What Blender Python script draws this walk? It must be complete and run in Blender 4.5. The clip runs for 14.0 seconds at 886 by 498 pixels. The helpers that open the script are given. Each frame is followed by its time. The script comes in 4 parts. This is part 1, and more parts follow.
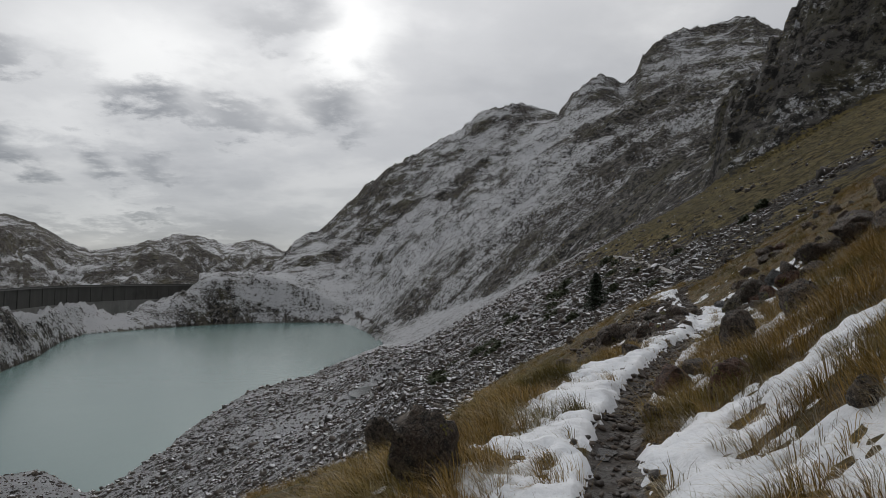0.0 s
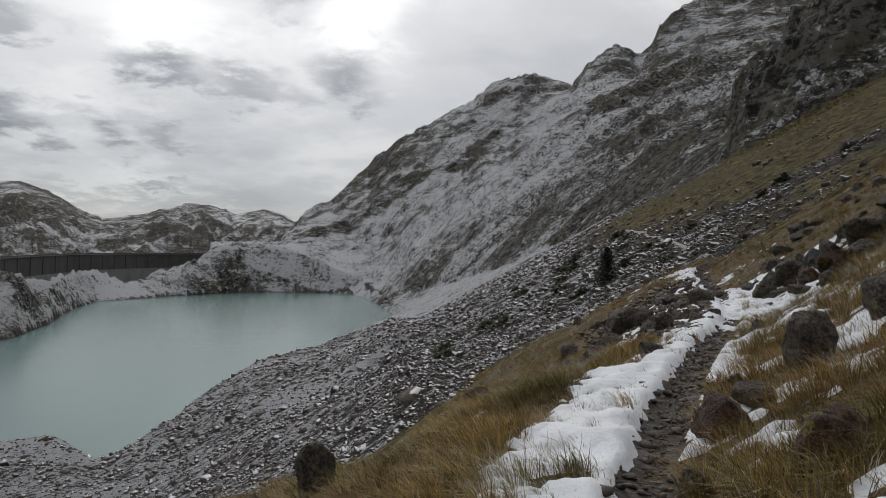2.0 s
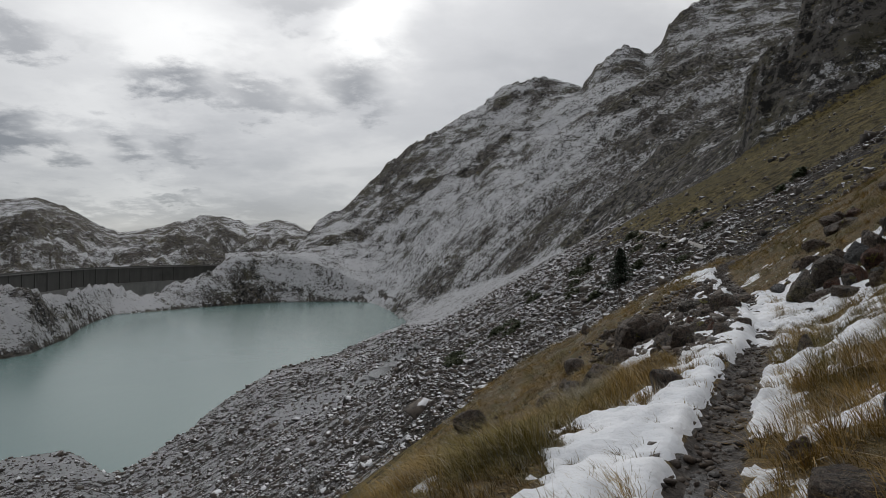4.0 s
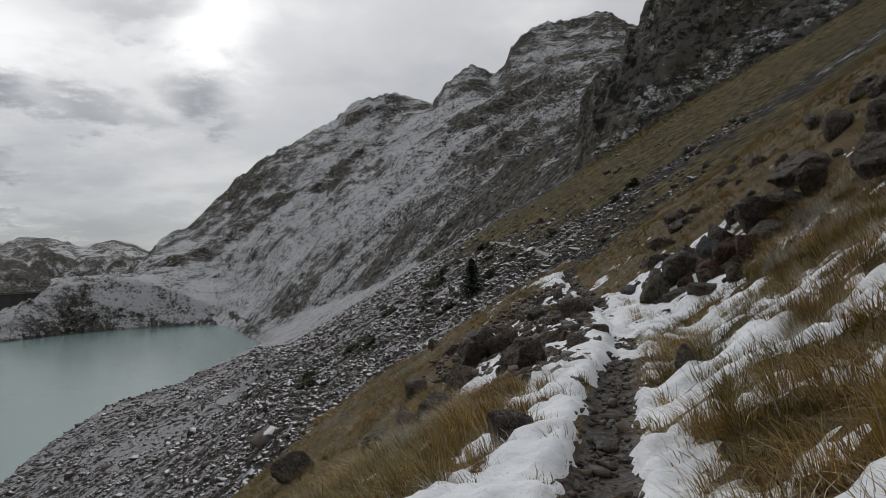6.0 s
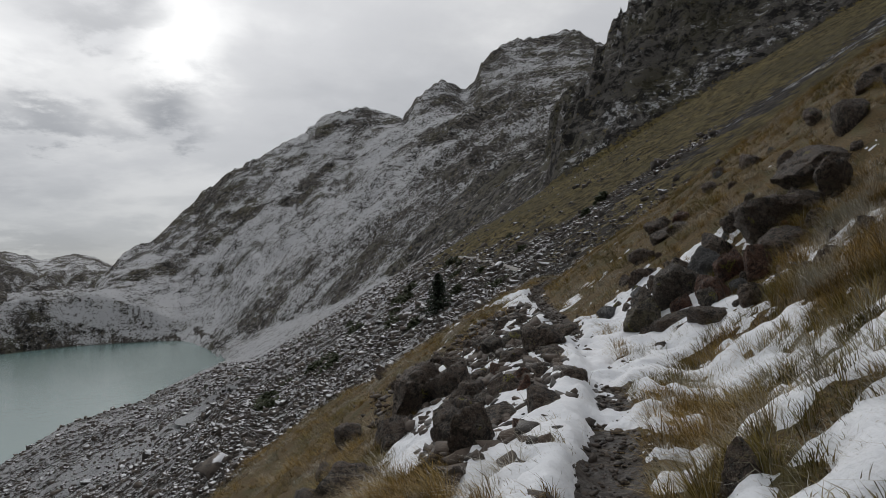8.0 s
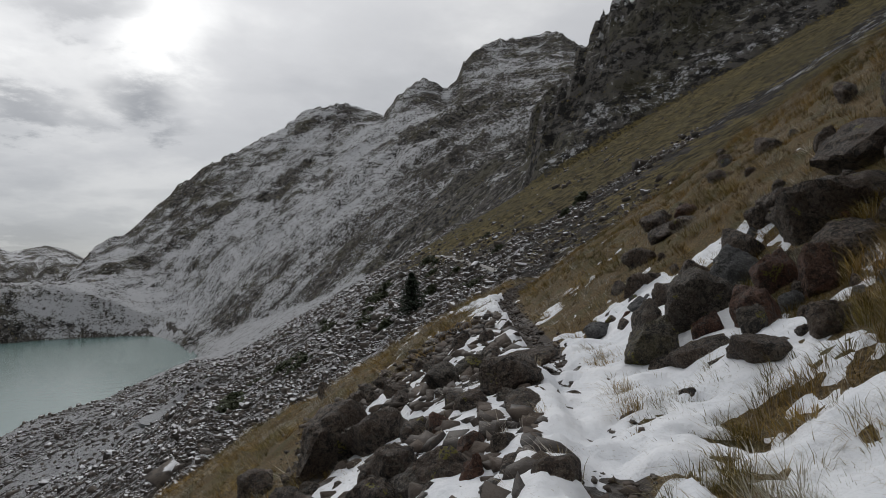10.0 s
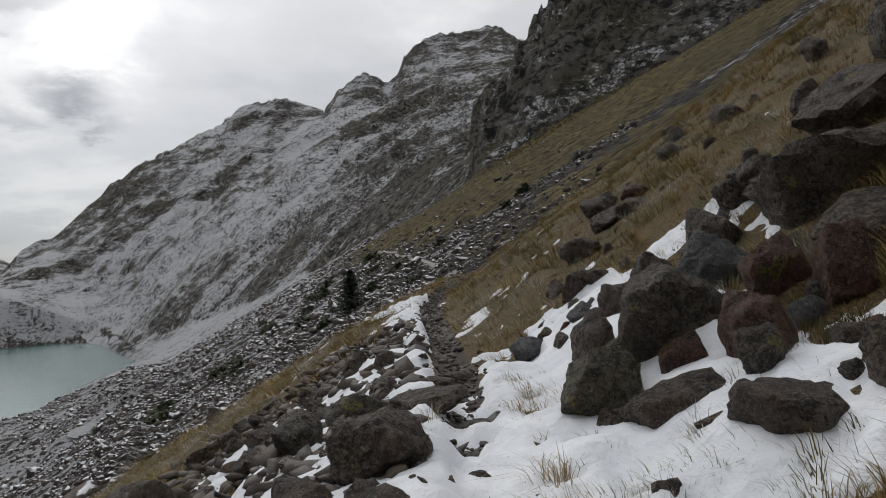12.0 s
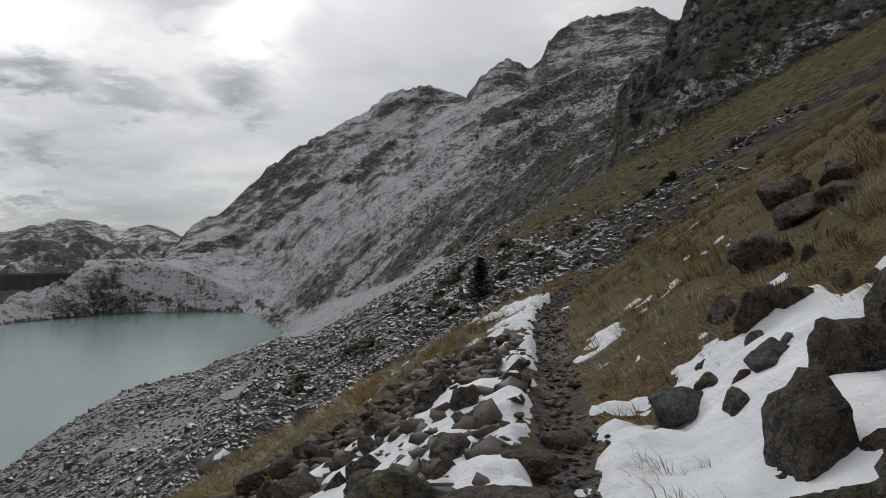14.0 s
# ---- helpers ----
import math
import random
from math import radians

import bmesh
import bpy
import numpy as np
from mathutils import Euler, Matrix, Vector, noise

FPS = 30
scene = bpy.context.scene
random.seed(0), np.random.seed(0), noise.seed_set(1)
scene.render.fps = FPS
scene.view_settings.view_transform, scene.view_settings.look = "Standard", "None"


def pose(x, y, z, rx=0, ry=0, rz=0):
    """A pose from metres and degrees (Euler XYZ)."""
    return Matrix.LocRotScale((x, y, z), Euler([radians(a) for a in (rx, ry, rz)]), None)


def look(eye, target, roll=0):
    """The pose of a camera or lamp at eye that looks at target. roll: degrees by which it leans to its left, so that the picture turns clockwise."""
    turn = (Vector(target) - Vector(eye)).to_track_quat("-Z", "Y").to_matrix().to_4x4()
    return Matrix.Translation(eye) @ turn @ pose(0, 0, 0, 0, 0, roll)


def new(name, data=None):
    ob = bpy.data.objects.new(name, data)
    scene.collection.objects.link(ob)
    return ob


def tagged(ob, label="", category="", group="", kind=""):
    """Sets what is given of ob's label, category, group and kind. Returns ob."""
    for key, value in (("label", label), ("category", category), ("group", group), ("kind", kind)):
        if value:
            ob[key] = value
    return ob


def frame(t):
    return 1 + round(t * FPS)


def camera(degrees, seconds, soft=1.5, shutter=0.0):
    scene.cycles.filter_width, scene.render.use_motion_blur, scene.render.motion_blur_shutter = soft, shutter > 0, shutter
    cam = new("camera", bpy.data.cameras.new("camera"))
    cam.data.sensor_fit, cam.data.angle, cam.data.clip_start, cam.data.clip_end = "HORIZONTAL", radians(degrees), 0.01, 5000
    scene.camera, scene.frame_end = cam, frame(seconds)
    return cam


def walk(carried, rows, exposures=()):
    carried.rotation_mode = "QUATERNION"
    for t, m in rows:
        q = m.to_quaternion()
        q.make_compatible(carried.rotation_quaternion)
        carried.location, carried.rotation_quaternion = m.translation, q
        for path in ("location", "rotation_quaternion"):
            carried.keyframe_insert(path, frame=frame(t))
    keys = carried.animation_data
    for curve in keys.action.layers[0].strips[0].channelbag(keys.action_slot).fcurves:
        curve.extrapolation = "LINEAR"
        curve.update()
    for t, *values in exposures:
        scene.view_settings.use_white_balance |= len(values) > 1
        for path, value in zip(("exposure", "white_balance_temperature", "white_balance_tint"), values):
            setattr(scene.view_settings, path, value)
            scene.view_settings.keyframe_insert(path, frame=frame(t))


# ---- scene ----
cam = camera(68.0, 14.0, 0.9)
# seconds, eye x y z, yaw to the left of +y, pitch up, roll
PATH = [
    (0, 0, 0.001, 0, 21.68, 2.02, 1.29),
    (0.5, -0.111, 0.667, 0.026, 19.39, 2.11, 2.6),
    (1, -0.162, 1.302, 0.084, 19.34, 2.53, 2.1),
    (1.5, -0.333, 1.871, 0.072, 21.61, 1, 1.96),
    (2, -0.39, 2.424, 0.088, 22.53, -0.45, 1.95),
    (2.5, -0.441, 3.003, 0.128, 24.73, -0.05, 0.62),
    (5, -0.656, 6.122, -0.089, 20.51, 0.21, 0.01),
    (5.5, -0.703, 6.757, -0.147, 16.23, 0.44, -1.37),
    (6, -0.707, 7.444, -0.15, 11.26, 1.29, -1.18),
    (6.5, -0.627, 8.101, -0.098, 8.51, 2.21, -1.78),
    (7, -0.659, 8.764, -0.122, 8.99, 2.4, -0.97),
    (9.5, -0.617, 12.602, -0.109, 7.52, 2.57, -0.99),
    (10, -0.566, 13.261, -0.062, 6.81, 2.4, -0.16),
    (10.5, -0.43, 13.888, -0.016, 6.43, 2.46, -1.16),
    (11, -0.366, 14.53, -0.026, 4.66, 2.32, -1.34),
    (11.5, -0.242, 15.129, -0.022, 2.53, 1.79, -1.37),
    (12, -0.121, 15.747, 0.025, 2.08, 1.88, -1.74),
    (12.5, -0.081, 16.403, 0.062, 6.2, 0.35, -0.62),
    (13, 0.046, 16.998, 0.091, 7.89, 0.16, -0.63),
    (13.5, 0.057, 17.517, 0.103, 8.9, 0.83, -0.56),
    (14, -0, 18, 0.152, 13.91, 0.85, 0.82),
]


def heading(x, y, z, yaw, pitch, roll):
    a, p = radians(yaw), radians(pitch)
    return look((x, y, z), (x - math.sin(a) * math.cos(p), y + math.cos(a) * math.cos(p), z + math.sin(p)), roll)


walk(cam, [(t, heading(*row)) for t, *row in PATH], [(0, -0.18), (0.8, -0.05), (2.5, 0.0), (5.0, -0.12), (10.0, -0.08), (12.2, 0.12), (13.2, 0.14), (14, -0.03)])

# ---- sky and light ----
SUN_AZ, SUN_EL = 34.0, 32.0      # degrees: to the left of +y, above the horizon


def build_world():
    world = bpy.data.worlds.new("overcast")
    scene.world = world
    world.use_nodes = True
    nt = world.node_tree
    nt.nodes.clear()
    N, L = nt.nodes.new, nt.links.new
    out, bg = N("ShaderNodeOutputWorld"), N("ShaderNodeBackground")
    sky = N("ShaderNodeTexSky")
    sky.sky_type, sky.sun_disc = "NISHITA", False
    sky.sun_elevation, sky.sun_rotation, sky.altitude = radians(SUN_EL), radians(-SUN_AZ), 2300
    co, sep = N("ShaderNodeTexCoord"), N("ShaderNodeSeparateXYZ")
    L(co.outputs["Generated"], sep.inputs[0])

    def calc(op, a, b=None, c=None):
        n = N("ShaderNodeMath")
        n.operation = op
        for k, v in enumerate((a, b, c)):
            if v is None:
                continue
            if isinstance(v, (int, float)):
                n.inputs[k].default_value = v
            else:
                L(v, n.inputs[k])
        return n.outputs[0]

    up = calc("ADD", calc("MAXIMUM", sep.outputs[2], 0.0), 0.22)
    flat = N("ShaderNodeCombineXYZ")
    L(calc("DIVIDE", sep.outputs[0], up), flat.inputs[0])
    L(calc("DIVIDE", sep.outputs[1], up), flat.inputs[1])

    def cloud(scale, detail, rough, shift, stretch=1.0):
        m = N("ShaderNodeMapping")
        m.inputs["Location"].default_value = shift
        m.inputs["Scale"].default_value = (scale * stretch, scale, scale)
        m.inputs["Rotation"].default_value = (0, 0, radians(-25))
        L(flat.outputs[0], m.inputs[0])
        n = N("ShaderNodeTexNoise")
        n.inputs["Scale"].default_value, n.inputs["Detail"].default_value = 1.0, detail
        n.inputs["Roughness"].default_value, n.inputs["Distortion"].default_value = rough, 0.15
        L(m.outputs[0], n.inputs["Vector"])
        return n.outputs[0]

    def ramp(value, stops):
        r = N("ShaderNodeValToRGB")
        r.color_ramp.interpolation = "EASE"
        while len(r.color_ramp.elements) < len(stops):
            r.color_ramp.elements.new(0.5)
        for e, (p, c) in zip(r.color_ramp.elements, stops):
            e.position, e.color = p, (*c, 1)
        L(value, r.inputs[0])
        return r.outputs[0]

    def mix(kind, fac, a, b):
        n = N("ShaderNodeMix")
        n.data_type, n.blend_type = "RGBA", kind
        for sock, v in ((n.inputs[0], fac), (n.inputs[6], a), (n.inputs[7], b)):
            if isinstance(v, (int, float)):
                sock.default_value = v
            elif isinstance(v, tuple):
                sock.default_value = (*v, 1)
            else:
                L(v, sock)
        return n.outputs[2]

    # high even layer, with broad lighter and darker fields
    high = ramp(cloud(0.95, 6, 0.55, (1.7, 0.4, 0)), [(0.36, (0.44, 0.445, 0.465)), (0.50, (0.54, 0.545, 0.56)), (0.64, (0.72, 0.72, 0.72))])
    # low grey scraps under it
    low = ramp(cloud(2.0, 7, 0.50, (3.1, 1.9, 0), 0.7), [(0.52, (0, 0, 0)), (0.66, (1, 1, 1))])
    body = mix("MIX", calc("MULTIPLY", low, 0.35), high, (0.36, 0.37, 0.39))
    # single torn clouds: bearing, height, half width and half height in degrees, weight
    turn = calc("MULTIPLY", calc("ARCTAN2", calc("MULTIPLY", sep.outputs[0], -1.0), sep.outputs[1]), 57.296)
    rise = calc("MULTIPLY", calc("ARCSINE", sep.outputs[2]), 57.296)
    torn = calc("SUBTRACT", cloud(5.0, 7, 0.62, (0.3, 4.2, 0)), 0.5)
    broad = calc("SUBTRACT", cloud(1.9, 5, 0.55, (6.3, 2.2, 0)), 0.5)

    def scrap(az, el, wide, tall):
        u = calc("DIVIDE", calc("SUBTRACT", calc("ADD", turn, calc("MULTIPLY", broad, 14.0)), az), wide)
        v = calc("DIVIDE", calc("SUBTRACT", calc("ADD", rise, calc("MULTIPLY", torn, 9.0)), el), tall)
        r = calc("SQRT", calc("ADD", calc("MULTIPLY", u, u), calc("MULTIPLY", v, v)))
        n = N("ShaderNodeMapRange")
        n.interpolation_type = "SMOOTHSTEP"
        L(calc("SUBTRACT", r, calc("MULTIPLY", torn, 1.4)), n.inputs[0])
        n.inputs[1].default_value, n.inputs[2].default_value, n.inputs[3].default_value, n.inputs[4].default_value = 1.35, 0.1, 0.0, 1.0
        return n.outputs[0]

    for az, el, wide, tall, weight in ((54.0, 14.0, 16.0, 12.0, 0.35), (30.0, 19.5, 5.0, 5.0, 0.9), (48.0, 16.5, 7.0, 3.5, 0.75), (52.0, 10.5, 6.0, 2.0, 0.5), (48.0, 4.2, 7.0, 1.6, 0.55)):
        body = mix("MIX", calc("MULTIPLY", scrap(az, el, wide, tall), weight), body, (0.97, 0.97, 0.96))
    body = mix("MIX", calc("MULTIPLY", scrap(10.0, 24.0, 15.0, 12.0), 0.55), body, (0.43, 0.435, 0.45))
    for az, el, wide, tall, weight in ((46.7, 13.4, 4.6, 1.7, 0.9), (31.7, 13.5, 3.6, 2.3, 0.9), (39.5, 12.4, 4.2, 1.5, 0.7), (37.0, 20.5, 6.0, 2.0, 0.6), (49.0, 7.3, 2.0, 1.3, 0.7), (44.7, 7.7, 1.8, 1.0, 0.55), (57.5, 8.2, 4.0, 2.0, 0.9), (58.0, 15.0, 4.0, 1.2, 0.6), (45.0, 3.9, 3.0, 0.6, 0.6)):
        body = mix("MIX", calc("MULTIPLY", scrap(az, el, wide, tall), weight), body, (0.20, 0.21, 0.23))
    # the veiled sun behind the layer
    vec = N("ShaderNodeVectorMath")
    vec.operation = "DOT_PRODUCT"
    a, e = radians(SUN_AZ), radians(SUN_EL)
    vec.inputs[1].default_value = (-math.sin(a) * math.cos(e), math.cos(a) * math.cos(e), math.sin(e))
    L(co.outputs["Generated"], vec.inputs[0])
    veil = calc("POWER", calc("MAXIMUM", vec.outputs["Value"], 0.0), 11.0)
    body = mix("ADD", calc("MULTIPLY", veil, 0.26), body, (1.0, 0.985, 0.95))
    dull = calc("ADD", 0.70, calc("MULTIPLY", vec.outputs["Value"], 0.28))
    body = mix("MULTIPLY", 1.0, body, calc("MINIMUM", calc("MAXIMUM", dull, 0.6), 1.0))
    # an overcast sky is brighter towards the zenith
    zenith = calc("ADD", 0.74, calc("MULTIPLY", calc("MAXIMUM", sep.outputs[2], 0.0), 1.25))
    body = mix("MULTIPLY", 1.0, body, zenith)
    blue = mix("MULTIPLY", 1.0, sky.outputs[0], (0.10, 0.10, 0.10))
    total = mix("MIX", 0.93, blue, body)
    L(total, bg.inputs[0])
    bg.inputs[1].default_value = 1.0
    L(bg.outputs[0], out.inputs[0])


build_world()
sun = new("sun", bpy.data.lights.new("sun", "SUN"))
sun.data.energy, sun.data.angle, sun.data.color = 0.5, radians(25), (1.0, 0.97, 0.92)
sun.matrix_basis = look((-40 * math.sin(radians(SUN_AZ)), 40 * math.cos(radians(SUN_AZ)), 40 * math.tan(radians(SUN_EL))), (0, 0, 0))

# ---- materials ----
class Nodes:
    """A node material under construction."""

    def __init__(self, name):
        self.mat = bpy.data.materials.new(name)
        self.mat.use_nodes = True
        self.nt = self.mat.node_tree
        self.bsdf = self.nt.nodes["Principled BSDF"]
        self.co = self.nt.nodes.new("ShaderNodeTexCoord")

    def link(self, a, sock):
        if isinstance(a, (int, float)):
            sock.default_value = a
        elif isinstance(a, tuple):
            sock.default_value = (*a, 1) if len(sock.default_value) == 4 else a
        else:
            self.nt.links.new(a, sock)

    def noise(self, scale, detail=4, rough=0.55, stretch=None, turn=0.0, kind="Object", distort=0.0):
        n = self.nt.nodes.new("ShaderNodeTexNoise")
        n.inputs["Scale"].default_value, n.inputs["Detail"].default_value = scale, detail
        n.inputs["Roughness"].default_value, n.inputs["Distortion"].default_value = rough, distort
        v = self.nt.nodes.new("ShaderNodeNewGeometry").outputs["Position"] if kind == "World" else self.co.outputs[kind]
        if stretch:
            m = self.nt.nodes.new("ShaderNodeMapping")
            m.vector_type = "TEXTURE"
            m.inputs["Scale"].default_value = stretch
            m.inputs["Rotation"].default_value = (0, 0, radians(turn))
            self.nt.links.new(v, m.inputs[0])
            v = m.outputs[0]
        self.nt.links.new(v, n.inputs["Vector"])
        return n.outputs[0]

    def voronoi(self, scale, feature="F1", kind="Object"):
        n = self.nt.nodes.new("ShaderNodeTexVoronoi")
        n.feature = feature
        n.inputs["Scale"].default_value = scale
        self.nt.links.new(self.co.outputs[kind], n.inputs["Vector"])
        return n

    def calc(self, op, a, b=0.0, clamp=False):
        n = self.nt.nodes.new("ShaderNodeMath")
        n.operation, n.use_clamp = op, clamp
        self.link(a, n.inputs[0])
        self.link(b, n.inputs[1])
        return n.outputs[0]

    def step(self, v, lo, hi):
        n = self.nt.nodes.new("ShaderNodeMapRange")
        n.interpolation_type = "SMOOTHSTEP"
        self.link(v, n.inputs[0])
        n.inputs[1].default_value, n.inputs[2].default_value = lo, hi
        return n.outputs[0]

    def mix(self, fac, a, b, kind="MIX"):
        n = self.nt.nodes.new("ShaderNodeMix")
        n.data_type, n.blend_type = "RGBA", kind
        self.link(fac, n.inputs[0])
        self.link(a, n.inputs[6])
        self.link(b, n.inputs[7])
        return n.outputs[2]

    def attr(self, name):
        n = self.nt.nodes.new("ShaderNodeAttribute")
        n.attribute_name = name
        return n.outputs["Fac"]

    def random(self):
        return self.nt.nodes.new("ShaderNodeObjectInfo").outputs["Random"]

    def island(self):
        return self.nt.nodes.new("ShaderNodeNewGeometry").outputs["Random Per Island"]

    def normal_z(self):
        g, s = self.nt.nodes.new("ShaderNodeNewGeometry"), self.nt.nodes.new("ShaderNodeSeparateXYZ")
        self.nt.links.new(g.outputs["Normal"], s.inputs[0])
        return s.outputs[2]

    def done(self, color, rough=0.8, height=None, depth=0.02, strength=1.0):
        self.link(color, self.bsdf.inputs["Base Color"])
        self.link(rough, self.bsdf.inputs["Roughness"])
        if height is not None:
            b = self.nt.nodes.new("ShaderNodeBump")
            b.inputs["Distance"].default_value, b.inputs["Strength"].default_value = depth, strength
            self.nt.links.new(height, b.inputs["Height"])
            self.nt.links.new(b.outputs[0], self.bsdf.inputs["Normal"])
        return self.mat


def mat_valley():
    m = Nodes("valley_ground")
    def centred(noise_out, gain):
        return m.calc("MULTIPLY", m.calc("SUBTRACT", noise_out, 0.5), gain)

    def blocks(scale):
        n = m.voronoi(scale)
        sep = m.nt.nodes.new("ShaderNodeSeparateColor")
        m.nt.links.new(n.outputs["Color"], sep.inputs[0])
        return sep.outputs[0], sep.outputs[1], n.outputs["Distance"]

    speck = m.noise(0.28, 9, 0.84, (1.0, 2.0, 1.0), 8)
    grain = m.noise(0.55, 8, 0.82, (1.0, 1.7, 1.0), 8)
    big = m.noise(0.022, 7, 0.66)
    fall = m.noise(0.045, 8, 0.72, (7.0, 1.0, 5.0), 47)          # streaks down the fall line
    tone_l, lie_l, gap_l = blocks(0.21)
    tone_s, lie_s, gap_s = blocks(0.85)
    far = m.attr("far")
    # bare rock: grey faces in slabs, with the shade of clefts painted black
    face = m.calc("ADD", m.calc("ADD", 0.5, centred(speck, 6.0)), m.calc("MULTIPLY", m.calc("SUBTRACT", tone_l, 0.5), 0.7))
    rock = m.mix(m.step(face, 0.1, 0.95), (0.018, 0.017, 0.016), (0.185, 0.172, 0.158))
    moss = m.step(m.calc("ADD", big, centred(speck, 0.8)), 0.50, 0.58)
    rock = m.mix(m.calc("MULTIPLY", moss, 0.5), rock, (0.105, 0.096, 0.052))
    # scree: stones of many greys and browns, shade of the gaps painted dark
    tone = m.calc("ADD", m.calc("MULTIPLY", tone_s, 0.6), m.calc("MULTIPLY", tone_l, 0.4))
    scree = m.mix(tone, (0.034, 0.030, 0.027), (0.205, 0.186, 0.165))
    scree = m.mix(m.calc("MULTIPLY", m.step(fall, 0.46, 0.60), 0.5), scree, (0.105, 0.091, 0.064))
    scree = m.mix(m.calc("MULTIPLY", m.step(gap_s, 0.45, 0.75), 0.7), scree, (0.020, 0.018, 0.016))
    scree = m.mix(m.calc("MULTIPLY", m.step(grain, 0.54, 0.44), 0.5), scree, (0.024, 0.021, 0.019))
    # dry grass in tussocks
    tuft = m.calc("ADD", m.calc("ADD", 0.5, centred(grain, 5.0)), m.calc("MULTIPLY", m.calc("SUBTRACT", lie_s, 0.5), 0.5))
    grass = m.mix(m.step(tuft, 0.05, 0.95), (0.052, 0.042, 0.014), (0.285, 0.225, 0.088))
    grass = m.mix(m.calc("MULTIPLY", m.step(big, 0.44, 0.60), 0.6), grass, (0.140, 0.118, 0.055))
    # outcrops stand bare and dark out of the scree
    crop = m.calc("ADD", m.calc("ADD", m.noise(0.0085, 6, 0.62, (2.2, 1.0, 1.6), 47), centred(speck, 1.1)), m.calc("MULTIPLY", m.attr("cliff"), 0.07))
    crop = m.calc("MULTIPLY", m.step(crop, 0.535, 0.57), far)
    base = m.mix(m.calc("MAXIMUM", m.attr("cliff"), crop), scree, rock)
    edge = m.calc("ADD", m.attr("grass"), m.calc("ADD", centred(m.noise(0.12, 7, 0.75), 2.2), centred(grain, 4.0)))
    base = m.mix(m.step(edge, 0.42, 0.58), base, grass)
    # snow: caught between the stones and in the hollows, little on steep faces
    s = m.calc("ADD", m.attr("snow"), m.calc("MULTIPLY", centred(speck, 5.0), m.calc("ADD", 0.45, m.calc("MULTIPLY", far, 0.55))))
    s = m.calc("ADD", s, centred(grain, 2.6))
    s = m.calc("ADD", s, m.calc("ADD", m.calc("MULTIPLY", m.calc("SUBTRACT", lie_l, 0.5), 0.22), m.calc("MULTIPLY", m.calc("SUBTRACT", lie_s, 0.5), 0.30)))
    s = m.calc("ADD", s, m.calc("ADD", m.calc("MULTIPLY", centred(fall, 1.5), m.calc("ADD", 0.4, m.calc("MULTIPLY", far, 0.6))), centred(big, 0.8)))
    s = m.calc("ADD", s, m.calc("MULTIPLY", m.calc("SUBTRACT", m.calc("MINIMUM", m.normal_z(), 0.90), 0.78), m.calc("ADD", 0.15, m.calc("MULTIPLY", far, 0.75))))
    ledge = m.noise(0.045, 8, 0.72, (2.6, 2.6, 0.7))
    s = m.calc("ADD", s, m.calc("MULTIPLY", centred(ledge, 3.6), m.calc("MAXIMUM", m.attr("cliff"), crop)))
    s = m.calc("SUBTRACT", s, m.calc("MULTIPLY", crop, 0.52))
    snow = m.step(s, 0.41, 0.55)
    color = m.mix(m.calc("MULTIPLY", snow, 0.92), base, (0.71, 0.72, 0.74))
    h = m.calc("ADD", m.calc("MULTIPLY", speck, 6.0), m.calc("ADD", m.calc("MULTIPLY", grain, 1.6), m.calc("MULTIPLY", gap_s, -0.3)))
    h = m.calc("ADD", h, m.calc("MULTIPLY", gap_l, -0.9))
    m.bsdf.inputs["Specular IOR Level"].default_value = 0.2
    return m.done(color, 0.92, h, 0.9, 1.0)


def mat_near():
    m = Nodes("turf_and_gravel")
    fine, mid = m.noise(28, 5, 0.7), m.noise(2.2, 5, 0.6)
    turf = m.mix(m.step(fine, 0.35, 0.65), (0.040, 0.026, 0.009), (0.165, 0.108, 0.040))
    turf = m.mix(m.step(mid, 0.45, 0.65), turf, (0.08, 0.067, 0.025))
    peb = m.voronoi(26.0)
    gravel = m.mix(peb.outputs["Color"], (0.026, 0.021, 0.018), (0.085, 0.071, 0.059))
    gravel = m.mix(m.step(mid, 0.5, 0.7), gravel, (0.03, 0.026, 0.022))
    t = m.step(m.calc("ADD", m.attr("trail"), m.calc("MULTIPLY", m.calc("SUBTRACT", m.noise(6, 4), 0.5), 0.7)), 0.4, 0.62)
    color = m.mix(t, turf, gravel)
    wet = m.calc("MULTIPLY", t, m.step(mid, 0.45, 0.6))
    rough = m.calc("SUBTRACT", 0.92, m.calc("MULTIPLY", wet, 0.55))
    h = m.calc("ADD", fine, m.calc("MULTIPLY", peb.outputs["Distance"], 0.8))
    return m.done(color, rough, h, 0.03, 0.9)


def mat_snow():
    m = Nodes("snow")
    n = m.noise(9, 5, 0.6)
    color = m.mix(m.step(m.noise(1.3, 5, 0.6), 0.35, 0.7), (0.66, 0.68, 0.71), (0.80, 0.81, 0.83))
    dirt = m.calc("MULTIPLY", m.step(m.noise(45, 3, 0.6), 0.62, 0.72), m.step(m.noise(1.7, 4, 0.6), 0.42, 0.60))
    color = m.mix(m.calc("MULTIPLY", dirt, 0.5), color, (0.30, 0.25, 0.18))
    m.bsdf.inputs["Specular IOR Level"].default_value = 0.3
    return m.done(color, 0.7, m.calc("ADD", m.calc("MULTIPLY", n, 0.5), m.noise(3.5, 4, 0.6)), 0.06, 0.8)


